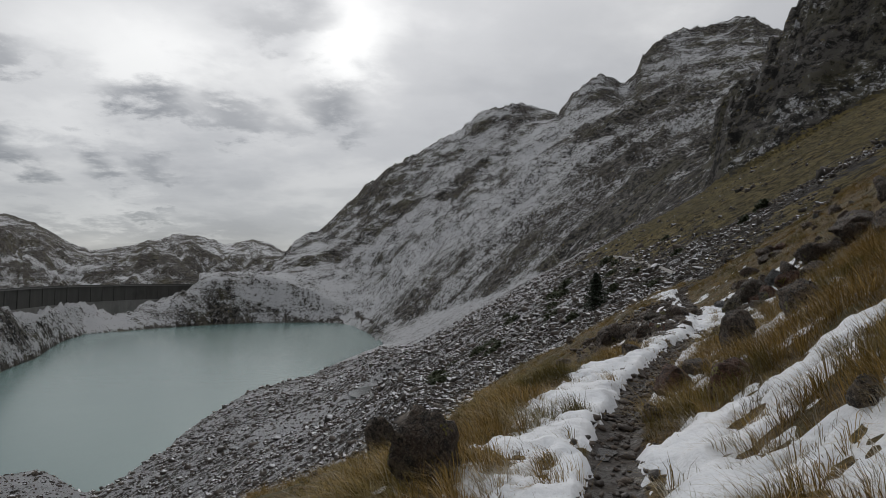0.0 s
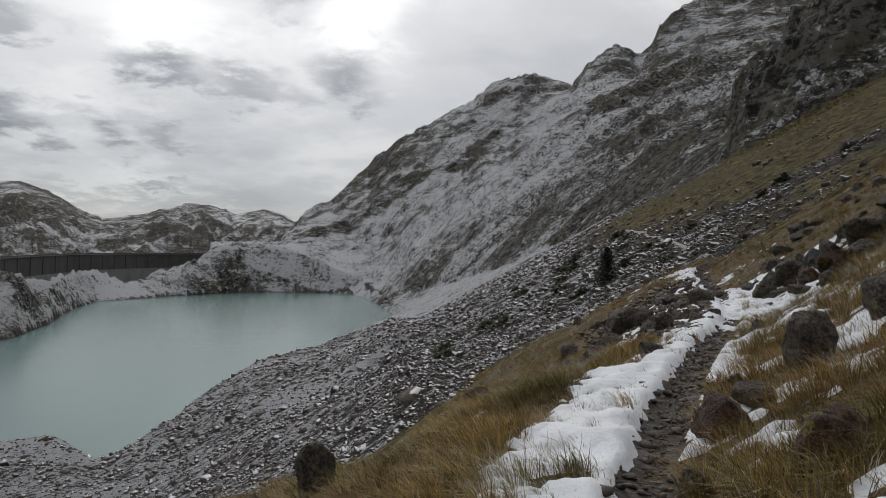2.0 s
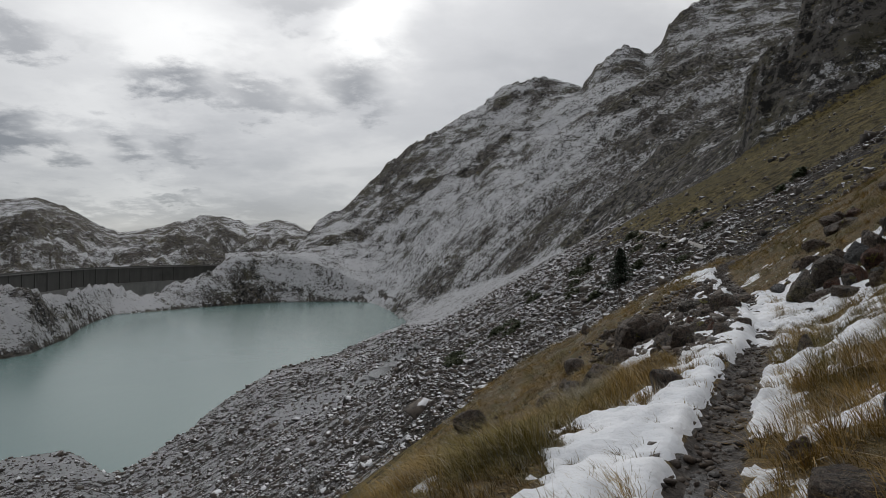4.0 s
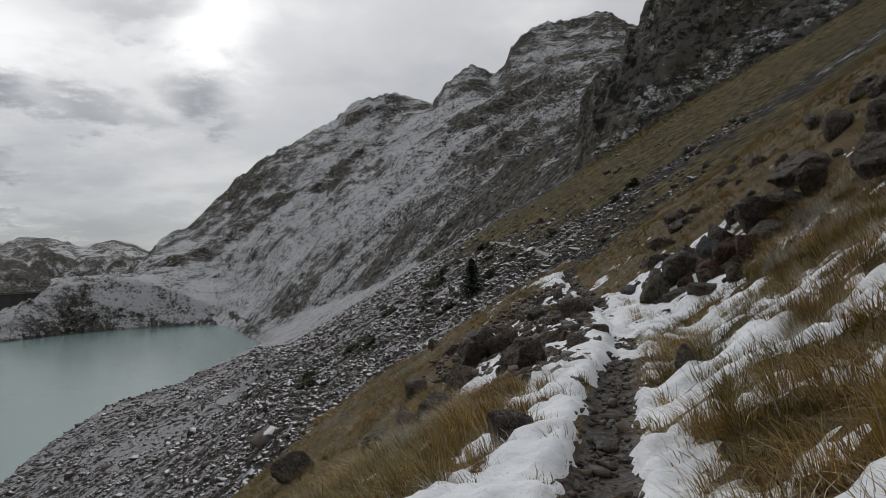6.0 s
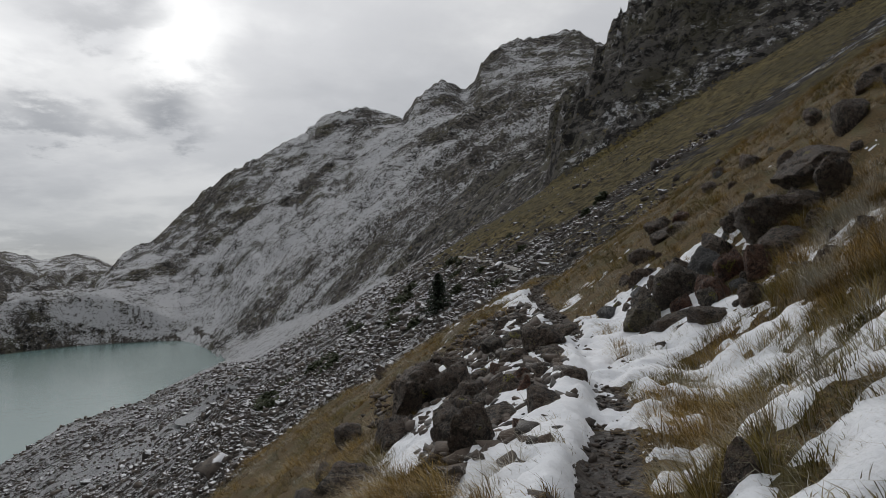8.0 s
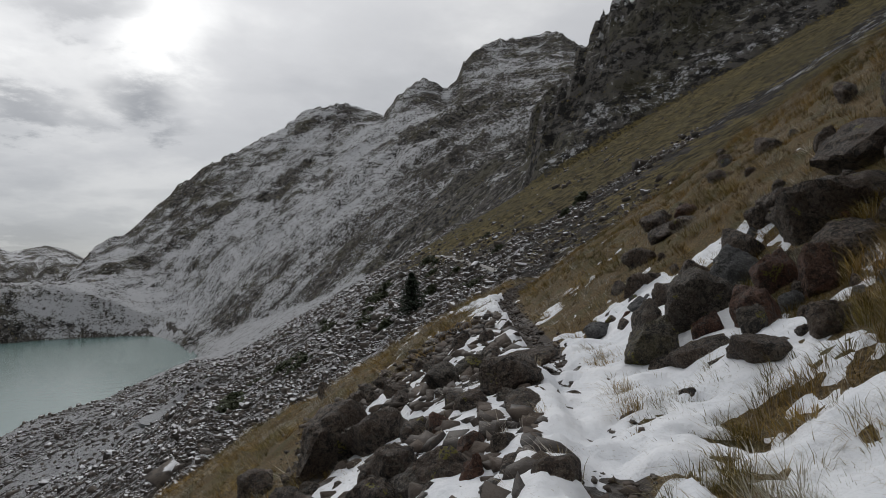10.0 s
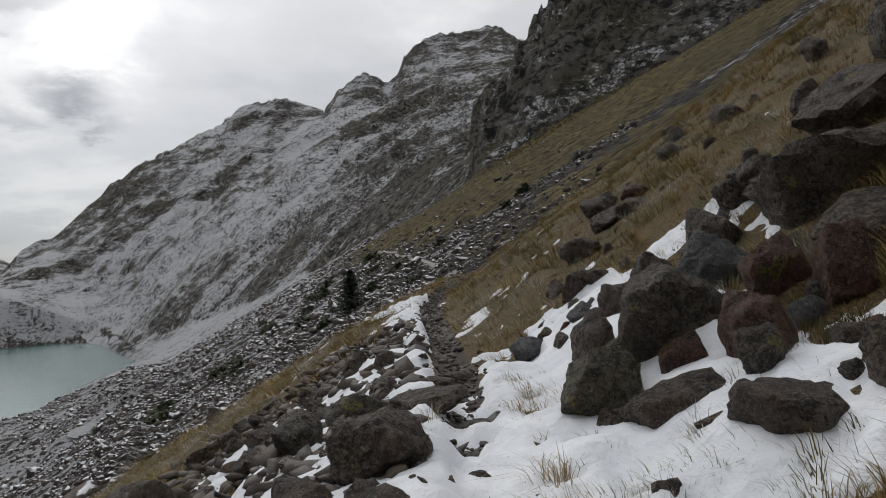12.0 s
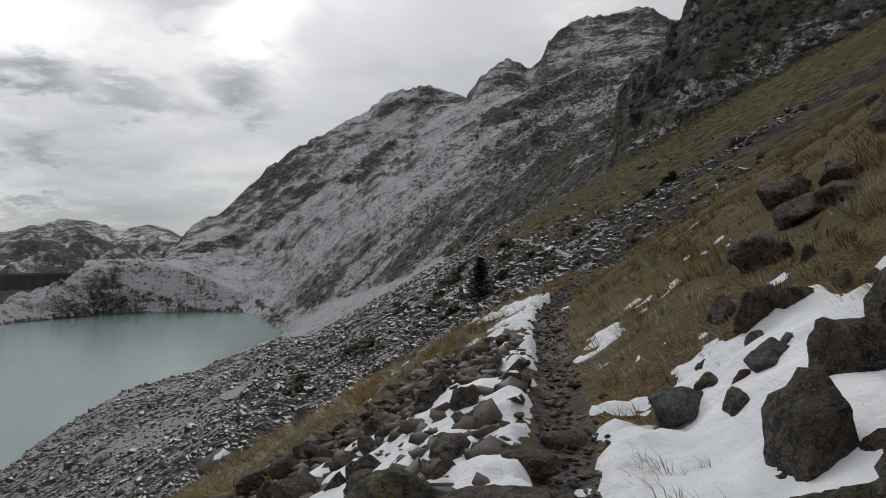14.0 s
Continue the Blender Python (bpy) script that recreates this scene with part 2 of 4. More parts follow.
def mat_rock(name, dark, light, rust, moss=0.0):
    """Weathered rock: mottled in three sizes, cracked, pitted, with lichen."""
    m = Nodes(name)
    fine, mid, big = m.noise(42, 6, 0.78, kind="World"), m.noise(13, 8, 0.78, kind="World", distort=0.5), m.noise(3.0, 5, 0.6, kind="World")
    color = m.mix(m.step(mid, 0.455, 0.545), dark, light)
    color = m.mix(m.calc("MULTIPLY", m.step(big, 0.46, 0.56), 0.5), color, rust)
    color = m.mix(m.calc("MULTIPLY", m.step(m.noise(24, 6, 0.75, kind="World", distort=0.8), 0.50, 0.44), 0.6), color, tuple(0.7 * c for c in dark))
    color = m.mix(m.calc("MULTIPLY", m.random(), 0.25), color, tuple(0.6 * c for c in dark))
    speckle = m.noise(58, 5, 0.75, kind="World")
    color = m.mix(m.calc("MULTIPLY", m.step(speckle, 0.54, 0.62), 0.5), color, tuple(min(0.42, 1.9 * c) for c in light))
    color = m.mix(m.calc("MULTIPLY", m.step(fine, 0.46, 0.36), 0.75), color, tuple(0.5 * c for c in dark))
    warp = m.nt.nodes.new("ShaderNodeVectorMath")
    warp.operation = "ADD"
    bend = m.nt.nodes.new("ShaderNodeTexNoise")
    bend.inputs["Scale"].default_value, bend.inputs["Detail"].default_value = 4.0, 5
    place = m.nt.nodes.new("ShaderNodeNewGeometry").outputs["Position"]
    m.nt.links.new(place, bend.inputs["Vector"])
    m.nt.links.new(place, warp.inputs[0])
    m.nt.links.new(bend.outputs["Color"], warp.inputs[1])
    crack = m.nt.nodes.new("ShaderNodeTexVoronoi")
    crack.feature = "DISTANCE_TO_EDGE"
    crack.inputs["Scale"].default_value = 2.6
    m.nt.links.new(warp.outputs[0], crack.inputs["Vector"])
    split = m.calc("MULTIPLY", m.step(crack.outputs["Distance"], 0.022, 0.004), m.step(m.noise(2.2, 3, 0.5, kind="World"), 0.46, 0.56))
    color = m.mix(m.calc("MULTIPLY", split, 0.8), color, (0.010, 0.008, 0.007))
    # pale crusts, and yellow-green ones where it is damp
    crust = m.calc("MULTIPLY", m.step(m.noise(7.0, 4, 0.6, kind="World"), 0.55, 0.64), m.step(m.noise(48, 5, 0.7, kind="World"), 0.47, 0.56))
    color = m.mix(m.calc("MULTIPLY", crust, 0.45), color, (0.20, 0.195, 0.165))
    patch = m.step(m.noise(4.2, 3, 0.5, kind="World"), 0.66 - 0.16 * moss, 0.69 - 0.12 * moss)
    lich = m.calc("MULTIPLY", patch, m.step(m.noise(40, 4, 0.6, kind="World"), 0.48 - 0.06 * moss, 0.55))
    color = m.mix(m.calc("MULTIPLY", lich, 0.9), color, (0.30, 0.27, 0.045))
    h = m.calc("ADD", m.calc("MULTIPLY", mid, 3.0), m.calc("ADD", m.calc("MULTIPLY", fine, 0.6), m.calc("MULTIPLY", big, 2.0)))
    h = m.calc("SUBTRACT", h, m.calc("MULTIPLY", split, 0.9))
    m.bsdf.inputs["Specular IOR Level"].default_value = 0.35
    return m.done(color, 0.62, h, 0.20, 1.0)


def mat_grass():
    m = Nodes("dry_grass")
    r = m.island()
    patch = m.noise(0.55, 4, 0.6)
    tone = m.attr("tone")
    pick = m.calc("ADD", m.calc("MULTIPLY", r, 0.45), m.calc("MULTIPLY", tone, 0.55))
    color = m.mix(pick, (0.042, 0.025, 0.006), (0.430, 0.282, 0.082))
    green = m.mix(pick, (0.034, 0.030, 0.007), (0.240, 0.188, 0.048))
    color = m.mix(m.step(patch, 0.46, 0.62), color, green)
    frost = m.attr("frost")
    color = m.mix(frost, color, (0.58, 0.57, 0.53))
    m.bsdf.inputs["Specular IOR Level"].default_value = 0.2
    return m.done(color, 0.75)


def mat_water():
    m = Nodes("lake_water")
    far = m.noise(0.012, 3, 0.5)
    color = m.mix(far, (0.108, 0.178, 0.172), (0.130, 0.205, 0.196))
    m.bsdf.inputs["IOR"].default_value = 1.33
    h = m.calc("ADD", m.noise(0.55, 4, 0.6), m.calc("MULTIPLY", m.noise(0.12, 3, 0.5), 2.0))
    return m.done(color, 0.22, h, 0.10, 0.35)


def mat_concrete(name, tone):
    m = Nodes(name)
    streak = m.noise(0.16, 6, 0.7, (1.0, 1.0, 9.0))
    color = m.mix(streak, tuple(c * 0.45 for c in tone), tone)
    color = m.mix(m.step(m.noise(0.05, 5, 0.6), 0.5, 0.7), color, tuple(c * 0.55 for c in tone))
    return m.done(color, 0.9, m.noise(0.6, 4), 0.1, 0.5)


def mat_plain(name, a, b, scale, rough=0.8, depth=0.01):
    m = Nodes(name)
    return m.done(m.mix(m.noise(scale, 5, 0.65), a, b), rough, m.noise(scale * 2.3, 4), depth, 0.8)


VALLEY, NEAR, SNOW, GRASS, WATER = mat_valley(), mat_near(), mat_snow(), mat_grass(), mat_water()
ROCK = mat_rock("boulder_grey_brown", (0.036, 0.027, 0.021), (0.250, 0.190, 0.145), (0.178, 0.114, 0.078))
ROCK_LICHEN = mat_rock("boulder_lichen", (0.036, 0.030, 0.024), (0.235, 0.192, 0.150), (0.150, 0.108, 0.078), 0.2)
ROCK_RUST = mat_rock("boulder_rust", (0.060, 0.030, 0.020), (0.250, 0.130, 0.086), (0.215, 0.078, 0.036))
ROCK_GREY = mat_rock("boulder_grey", (0.095, 0.096, 0.098), (0.230, 0.230, 0.228), (0.150, 0.150, 0.145))
ROCK_MOSS = mat_rock("boulder_mossy", (0.040, 0.034, 0.026), (0.215, 0.180, 0.128), (0.155, 0.132, 0.055), 0.6)
CONCRETE, CONCRETE_LIGHT = mat_concrete("dam_concrete", (0.11, 0.108, 0.10)), mat_concrete("dam_ledge", (0.30, 0.295, 0.28))
NEEDLES, BARK = mat_plain("needles", (0.010, 0.018, 0.010), (0.030, 0.045, 0.022), 3.0), mat_plain("bark", (0.04, 0.03, 0.022), (0.09, 0.07, 0.05), 9.0)
SHRUB = mat_plain("shrub_leaves", (0.030, 0.040, 0.020), (0.085, 0.095, 0.045), 2.0)
FOOTPATH = mat_plain("worn_path", (0.10, 0.09, 0.075), (0.40, 0.39, 0.37), 1.6)
POND_WATER = mat_plain("pond_water", (0.030, 0.034, 0.032), (0.045, 0.050, 0.047), 0.3, 0.12, 0.002)
MUD = mat_plain("wet_mud", (0.020, 0.017, 0.015), (0.04, 0.035, 0.031), 6.0, 0.18, 0.006)

# ---- shape of the land ----
LAKE_Z, POND = -66.8, (-88.0, 172.0, -35.0)


def lattice(i, j, seed):
    n = (i * 374761393 + j * 668265263 + seed * 144665) & 0x7FFFFFFF
    n = ((n ^ (n >> 13)) * 1274126177) & 0x7FFFFFFF
    return ((n ^ (n >> 16)) & 0xFFFF) / 32767.5 - 1.0


def wave(x, y, seed=0):
    """Smooth value noise from -1 to 1."""
    x, y = np.asarray(x, float), np.asarray(y, float)
    i, j = np.floor(x).astype(np.int64), np.floor(y).astype(np.int64)
    u, v = x - i, y - j
    u, v = u * u * u * (u * (6 * u - 15) + 10), v * v * v * (v * (6 * v - 15) + 10)
    a, b = lattice(i, j, seed), lattice(i + 1, j, seed)
    c, d = lattice(i, j + 1, seed), lattice(i + 1, j + 1, seed)
    return (a * (1 - u) + b * u) * (1 - v) + (c * (1 - u) + d * u) * v


def fbm(x, y, octaves=5, seed=0, gain=0.5, ridge=False):
    total, amp, top = 0.0, 1.0, 0.0
    for k in range(octaves):
        w = wave(x * 2.03 ** k + 17.3 * k, y * 2.03 ** k - 9.1 * k, seed + k)
        total, top = total + amp * (1 - 2 * np.abs(w) if ridge else w), top + amp
        amp *= gain
    return total / top


def ease(v, lo, hi):
    u = np.clip((v - lo) / (hi - lo), 0, 1)
    return u * u * (3 - 2 * u)


def softmax(a, b, k):
    return 0.5 * (a + b + np.sqrt((a - b) ** 2 + k * k))


TRAIL_Y = [-30, 0, 4, 6, 9, 13, 17, 19, 22, 26, 29, 33, 37, 42, 60]
TRAIL_X = [0.3, 0.0, -0.45, -0.75, -0.75, -0.45, -0.02, 0.0, -0.2, -0.62, -0.95, -0.85, -0.4, 0.4, 2.0]
TRAIL_ZY = [-30, 0, 6, 12, 18, 24, 30, 37, 45, 60]
TRAIL_Z = [-2.0, -1.45, -1.42, -1.38, -1.25, -1.02, -0.72, -0.36, -0.05, 0.3]


def soft_interp(v, xs, ys, width):
    return sum(np.interp(v + o * width, xs, ys) for o in (-1, -0.5, 0, 0.5, 1)) / 5


def trail_x(y):
    return soft_interp(y, TRAIL_Y, TRAIL_X, 1.2)


def trail_z(y):
    return soft_interp(y, TRAIL_ZY, TRAIL_Z, 2.0)


def spur(x, y):
    """The grassy shoulder that carries the trail, without its small relief."""
    s = x - trail_x(y)
    bench = 0.35 + 0.6 * ease(y, 13.5, 16.5) * (1 - ease(y, 21.5, 24.5))
    up = 0.70 * np.maximum(s - bench, 0) + 0.10 * np.clip(s - 0.22, 0, 0.13)
    rubble = ease(y, 11, 15.5)
    down = (0.10 + 0.28 * rubble) * np.clip(-s - 0.25 - 0.15 * rubble, 0, 1.0 - 0.15 * rubble) + (0.50 + 0.12 * rubble) * np.clip(-s - 1.2, 0, 7.5) + 0.80 * np.maximum(-s - 8.7, 0)
    end = np.maximum(y - (41 + 0.30 * s), 0)
    return trail_z(y) + up - down - 0.75 * end ** 2 / (end + 4.0)


# bearings run to the left of +y, in degrees, about (0, 10)
NEAR_SHORE = ([27.6, 30, 33, 38.8, 42.1, 45.3, 49.7, 50.9, 52.1, 53.3, 55, 57, 62, 90, 180], [561, 485, 408, 353, 301, 254, 216, 208, 211, 230, 241, 239, 235, 230, 400])
FAR_SHORE = ([27.6, 28.9, 30.8, 38.4, 44.6, 50.7, 52.2, 54.1, 56.3, 62, 90, 180], [561, 698, 839, 823, 768, 707, 645, 536, 475, 440, 420, 420])
BANK_TOP = ([27.6, 30, 31.5, 33, 36, 40, 42, 43.2, 45, 48.8, 51, 53, 56, 62, 80, 180], [-62, -57, -45, -30, -16, -16, -19, -28, -42, -56, -47, -34, -27, -14, 40, 40])
CREST_AZ = [-180, -60, -5.5, -3.6, -2.2, 0.5, 2.6, 5.0, 5.6, 6.6, 7.6, 8.5, 9.6, 10.9, 12.0, 13.3, 16, 18.7, 22, 26, 28.9, 32.6, 35.2, 37.5]
CREST_EL = [0.34, 0.34, 0.34, 0.359, 0.366, 0.362, 0.356, 0.325, 0.298, 0.286, 0.294, 0.302, 0.289, 0.272, 0.242, 0.250, 0.259, 0.246, 0.203, 0.166, 0.122, 0.061, 0.024, -0.02]
BODY_EL = ([-180, -10, 0, 5, 10, 16, 22, 28.9, 32.6, 35.2, 37.5], [0.33, 0.33, 0.325, 0.30, 0.265, 0.232, 0.19, 0.117, 0.061, 0.024, -0.02])
BODY_D = ([-180, -10, 0, 5, 10, 16, 22, 26, 30, 37.5], [1400, 1400, 1380, 1270, 1170, 1220, 1220, 1240, 1270, 1300])
CLIFF_EL = ([-180, -60, -25, -15, -10, -7.6, -5.6, -3.1, -2.0, -1.1, -0.5], [0.5, 0.55, 0.49, 0.45, 0.405, 0.375, 0.330, 0.275, 0.235, 0.170, 0.08])
FOOT_D = ([-180, -25, -8, -4, 0, 6, 12, 18, 22, 25, 27.6, 29, 30.8, 36], [250, 255, 290, 320, 360, 430, 490, 550, 600, 650, 710, 780, 850, 860])
RANGE_EL = ([30, 35.5, 36.6, 38.0, 38.9, 40.2, 41.7, 43.7, 45.7, 47.4, 48.7, 50.2, 51.4, 53.8, 55.7, 57.4, 58.8, 64, 75, 180], [0.02, 0.026, 0.037, 0.042, 0.037, 0.033, 0.043, 0.046, 0.036, 0.026, 0.0215, 0.0194, 0.028, 0.052, 0.062, 0.058, 0.05, 0.06, 0.10, 0.14])


FAR_TRAIL = ([84, 87, 102, 126, 174, 213, 216], [-2.8, -3.5, -6.0, -11.0, -19.9, -29.4, -30.5])


def land(x, y, detail=True):
    """Height of the land, with masks for snow, dry grass and bare rock."""
    x, y = np.asarray(x, float), np.asarray(y, float)
    dist = np.hypot(x, y - 10)
    az = np.degrees(np.arctan2(-x, y - 10))
    slope = 0.583 * x + 0.156 * y - 11.0
    u, v = 0.965 * y - 0.26 * x, 0.26 * y + 0.965 * x        # along and across the hillside
    rough = ease(dist, 45, 160) if detail else 0.0
    # lake shores
    near, far = np.interp(az, *NEAR_SHORE), np.interp(az, *FAR_SHORE)
    side = ease(az, 21, 26)
    wob = 6 * fbm(x / 22, y / 22, 4, 5) * rough
    d = near - dist + wob
    flat = LAKE_Z + np.where(d > 0, 0.085 * d + 2.5 * (1 - np.exp(-np.maximum(d, 0) / 5)), 0.35 * d)
    mid = np.where(az > 0, softmax(slope, flat - 70 * (1 - side), 8), slope)
    aside = LAKE_Z + 0.5 * np.radians(np.clip(27.7 - az, -5, 60)) * dist
    z = np.where((az < 27.7) & (az > 5), softmax(mid, aside, 8), mid)
    # the mountain above
    foot, crest_d = np.interp(az, *FOOT_D), np.interp(az, *BODY_D)
    jag = 0.004 * fbm(az / 1.3, az * 0 + 3.3, 3, 71) + 0.003 * fbm(az / 0.4, az * 0 + 8.1, 3, 73, 0.6, True)
    body, crest = crest_d * np.interp(az, *BODY_EL), crest_d * (np.interp(az, CREST_AZ, CREST_EL) + jag)
    q = np.clip((dist - foot) / np.maximum(crest_d - foot, 1), 0, 1)
    fx, fy = -np.sin(np.radians(az)) * foot, 10 + np.cos(np.radians(az)) * foot
    base = np.where(az > 29.5, np.interp(az, *BANK_TOP), softmax(0.583 * fx + 0.156 * fy - 11.0, np.where(az > 5, LAKE_Z + 0.5 * np.radians(np.clip(27.7 - az, -5, 60)) * foot, -999.0), 8))
    shape = base + (body - base) * (0.80 * q + 0.20 * q * q) + (crest - body) * ease(q, 0.62, 1.0) ** 1.3
    gu, gv = 0.72 * y - 0.69 * x, 0.69 * y + 0.72 * x
    gu = gu + 22 * fbm(x / 160, y / 160, 2, 19)
    gully = fbm(gu / 110, gv / 260, 4, 11, 0.55, True) * 20 + fbm(gu / 38, gv / 60, 4, 31, 0.62, True) * 9 + fbm(x / 45, y / 45, 4, 37, 0.62, True) * 9
    hang = np.sin(np.pi * np.clip(q, 0, 1)) ** 0.7
    shape = shape + rough * gully * (0.95 * hang + 0.34 * ease(q, 0.8, 1.0)) * ease(crest_d - foot, 100, 500)
    # the dark crag that stands out in front of it
    cut = np.interp(az + 2.2 * fbm(u / 40, v / 40, 4, 69, 0.6), *CLIFF_EL)
    c0 = np.clip((dist - 285) / 185, 0, 1)
    low = 0.583 * -np.sin(np.radians(az)) * 285 + 0.156 * (10 + np.cos(np.radians(az)) * 285) - 11.0
    crag = low + (470 * cut - low) * c0 ** 0.8 + rough * np.sin(np.pi * c0) * (fbm(u / 46, v / 60, 4, 61, 0.62, True) * 30 + fbm(x / 19, y / 19, 3, 64, 0.6, True) * 16) - 0.6 * np.maximum(dist - 480, 0)
    crag = crag + 9 * rough * fbm(u / 34, v / 34, 3, 67) * ease(c0, 0.5, 1)
    crag = crag + 2.6 * rough * np.sin(math.tau * (crag / 15 + 0.7 * fbm(x / 45, y / 45, 3, 66))) * ease(c0, 0.05, 0.2)
    cliffy = ease(crag - np.where(dist > foot, shape, z), 0.0, 5.0) * (az < 0) * (dist > 285)
    shape = np.maximum(shape, np.where((az < 0) & (dist > 285), crag, -999))
    z = np.where((az < 0) & (dist > 285), np.maximum(z, crag), z)
    beyond = np.maximum(dist - crest_d, 0)
    shape = shape - 0.5 * beyond
    mount = (az < 36.5) & (dist > foot)
    z = np.where(mount, shape, z)
    # far shore, the bank below the dam, the range beyond
    up = dist - far + wob
    top = np.interp(az, *BANK_TOP)
    rise = np.clip(up / (48 + 45 * ease(az, 50, 53)), 0, 1)
    craggy = (8 + 7 * ease(az, 50, 53)) * fbm(x / 34, y / 34, 5, 23, 0.62, True) + 4.5 * fbm(x / 11, y / 11, 3, 27, 0.6, True)
    bank = np.where(up > 0, LAKE_Z + (top - LAKE_Z) * rise ** 0.8 + rough * rise * craggy, LAKE_Z + 0.3 * up)
    behind = np.maximum(dist - far - 62, 0)
    bank = bank - np.where((az > 42.4) & (az < 70), 0.5 * behind, 0)
    bank = np.maximum(bank, LAKE_Z - 25)
    water = ease(az, 27.6, 27.7) * (dist > 0.5 * (near + far))
    z = np.where((water > 0) & ~((az < 36.5) & (dist > foot)), bank, z)
    z = np.where((az > 30) & (az <= 36.5) & (dist > far), np.maximum(bank, np.where(dist > foot, shape, -999)), z)
    ridge_top = 3000 * np.interp(az, *RANGE_EL)
    w = np.clip((dist - 1750) / 1250, 0, 1)
    buttress = 0.34 * (ridge_top + 70) * fbm(az / 3.2 + 0.4 * fbm(x / 400, y / 400, 2, 42), dist / 900, 4, 41, 0.6, True) + 30 * fbm(x / 100, y / 100, 4, 43, 0.6, True)
    ridge = -70 + (ridge_top + 70) * w ** 1.25 + np.sin(np.pi * np.sqrt(w)) * buttress + 5 * w * fbm(az / 0.45, az * 0 + 2.7, 3, 47, 0.6, True)
    ridge = ridge - 0.5 * np.maximum(dist - 3000, 0)
    z = np.where((az > 28) & (dist > 1500), ridge, z)
    # pieces of relief
    tread = 1 - 0.95 * np.exp(-((x - np.interp(y, *FAR_TRAIL)) / 5.0) ** 2) * ease(y, 76, 84) * (1 - ease(y, 216, 224))
    z = z + rough * tread * np.where(dist < 900, 0.6 * fbm(x / 7, y / 9, 4, 3) + 0.30 * ease(dist, 60, 140) * fbm(x / 2.6, y / 3.6, 3, 6, 0.65) + 2.2 * fbm(u / 22, v / 60, 4, 9), 4.0 * fbm(x / 40, y / 40, 4, 3)) * np.where(dist > foot, 1.3, 1.0) * ease(np.abs(z - LAKE_Z), 0.5, 8)
    # hollow of the pond
    pond = np.hypot((x - POND[0]) / 7.0, (y - POND[1]) / 11.0)
    z = z + (POND[2] - 0.9 - z) * (1 - ease(pond, 1.05, 2.0)) * (np.abs(x - POND[0]) < 40)
    z = softmax(z, spur(x, y), 1.2) if detail else z
    # masks
    on_spur = ease(spur(x, y) - (slope), -1.0, 2.5) * (dist < 160)
    olive = (1 - ease(-(0.583 * x + 0.156 * y - 11.0), -14, 6)) * (1 - ease(dist, 285, 340)) * ease(az, -60, -50) * (az < 20)
    strip = np.exp(-((u - 92 - 0.12 * v) / 11.0) ** 2) * (v > 4)
    grass = np.clip(np.maximum(on_spur, olive * (1 - 0.9 * strip)), 0, 1) * (1 - cliffy)
    high = np.where(dist > foot, q, 0)
    snow = 0.43 + 0.19 * ease(dist, 220, 420) + 0.10 * high * (az > 6) + 0.07 * wave(x / 90, y / 90, 77) - 0.85 * grass
    snow = snow - 0.10 * (1 - ease(az, 5, 14)) * (dist > 285) * (1 - ease(high, 0.35, 0.7)) + 0.11 * ease(az, 6, 20) * ease(dist, 300, 600) + 0.13 * ((az > 29) & (dist > far) & (dist < far + 110)) - 0.26 * ((dist > 1500) & (az > 28)) + 0.09 * cliffy
    snow = snow - 0.7 * ((z < LAKE_Z + 1.2))
    snow = snow + 0.40 * np.exp(-(((x + 185) / 26) ** 2 + ((y - 138) / 16) ** 2)) + 0.05 * ease(az, 30, 38) * (dist < 420)
    snow = snow + 0.60 * np.exp(-(((x + 110) / 15) ** 2 + ((y - 172) / 18) ** 2))
    cliff = np.clip(np.maximum(cliffy, ease(fbm(gu / 70, gv / 110, 4, 15) + 0.30 * high, 0.16, 0.5) * (dist > foot)), 0, 1)
    snow = snow - 0.16 * cliff * (cliffy < 0.5) * (az > 3) * (dist < 1500)
    cliff = np.maximum(cliff, ease(q + 0.16 * fbm(x / 60, y / 60, 4, 17, 0.65), 0.80, 0.90) * (az < 36.5) * (dist > foot) * 0.9)
    cliff = np.maximum(cliff, ease(fbm(x / 24, y / 24, 4, 29, 0.6), 0.02, 0.22) * ((az > 30) & (dist > far) & (dist < far + 140)))
    cliff = np.maximum(cliff, ((dist > 1500) & (az > 28)) * 0.45)
    snow = snow - 0.22 * ease(q, 0.84, 0.98) * (az < 30) * (dist > foot) * (dist < 1500)
    snow = snow - 0.006 * np.clip(buttress, -60, 60) * ((dist > 1500) & (az > 28)) - 0.006 * np.clip(gully, -25, 25) * (dist > foot) * (az < 36.5) * (dist < 1500)
    return z, np.clip(snow, -1, 1), grass, cliff


def near_relief(x, y):
    """Hummocks of the turf beside the worn trail."""
    s = np.abs(x - trail_x(y))
    bump = 0.17 * fbm(x / 0.95, y / 0.95, 3, 81) + 0.22 * fbm(x / 4.0, y / 4.0, 3, 85)
    return bump * ease(s, 0.2, 1.5) - 0.10 * (1 - ease(s, 0.10, 0.30)) + 0.015 * fbm(x / 0.16, y / 0.16, 3, 88)


def ground(x, y):
    return land(x, y)[0] + near_relief(x, y)


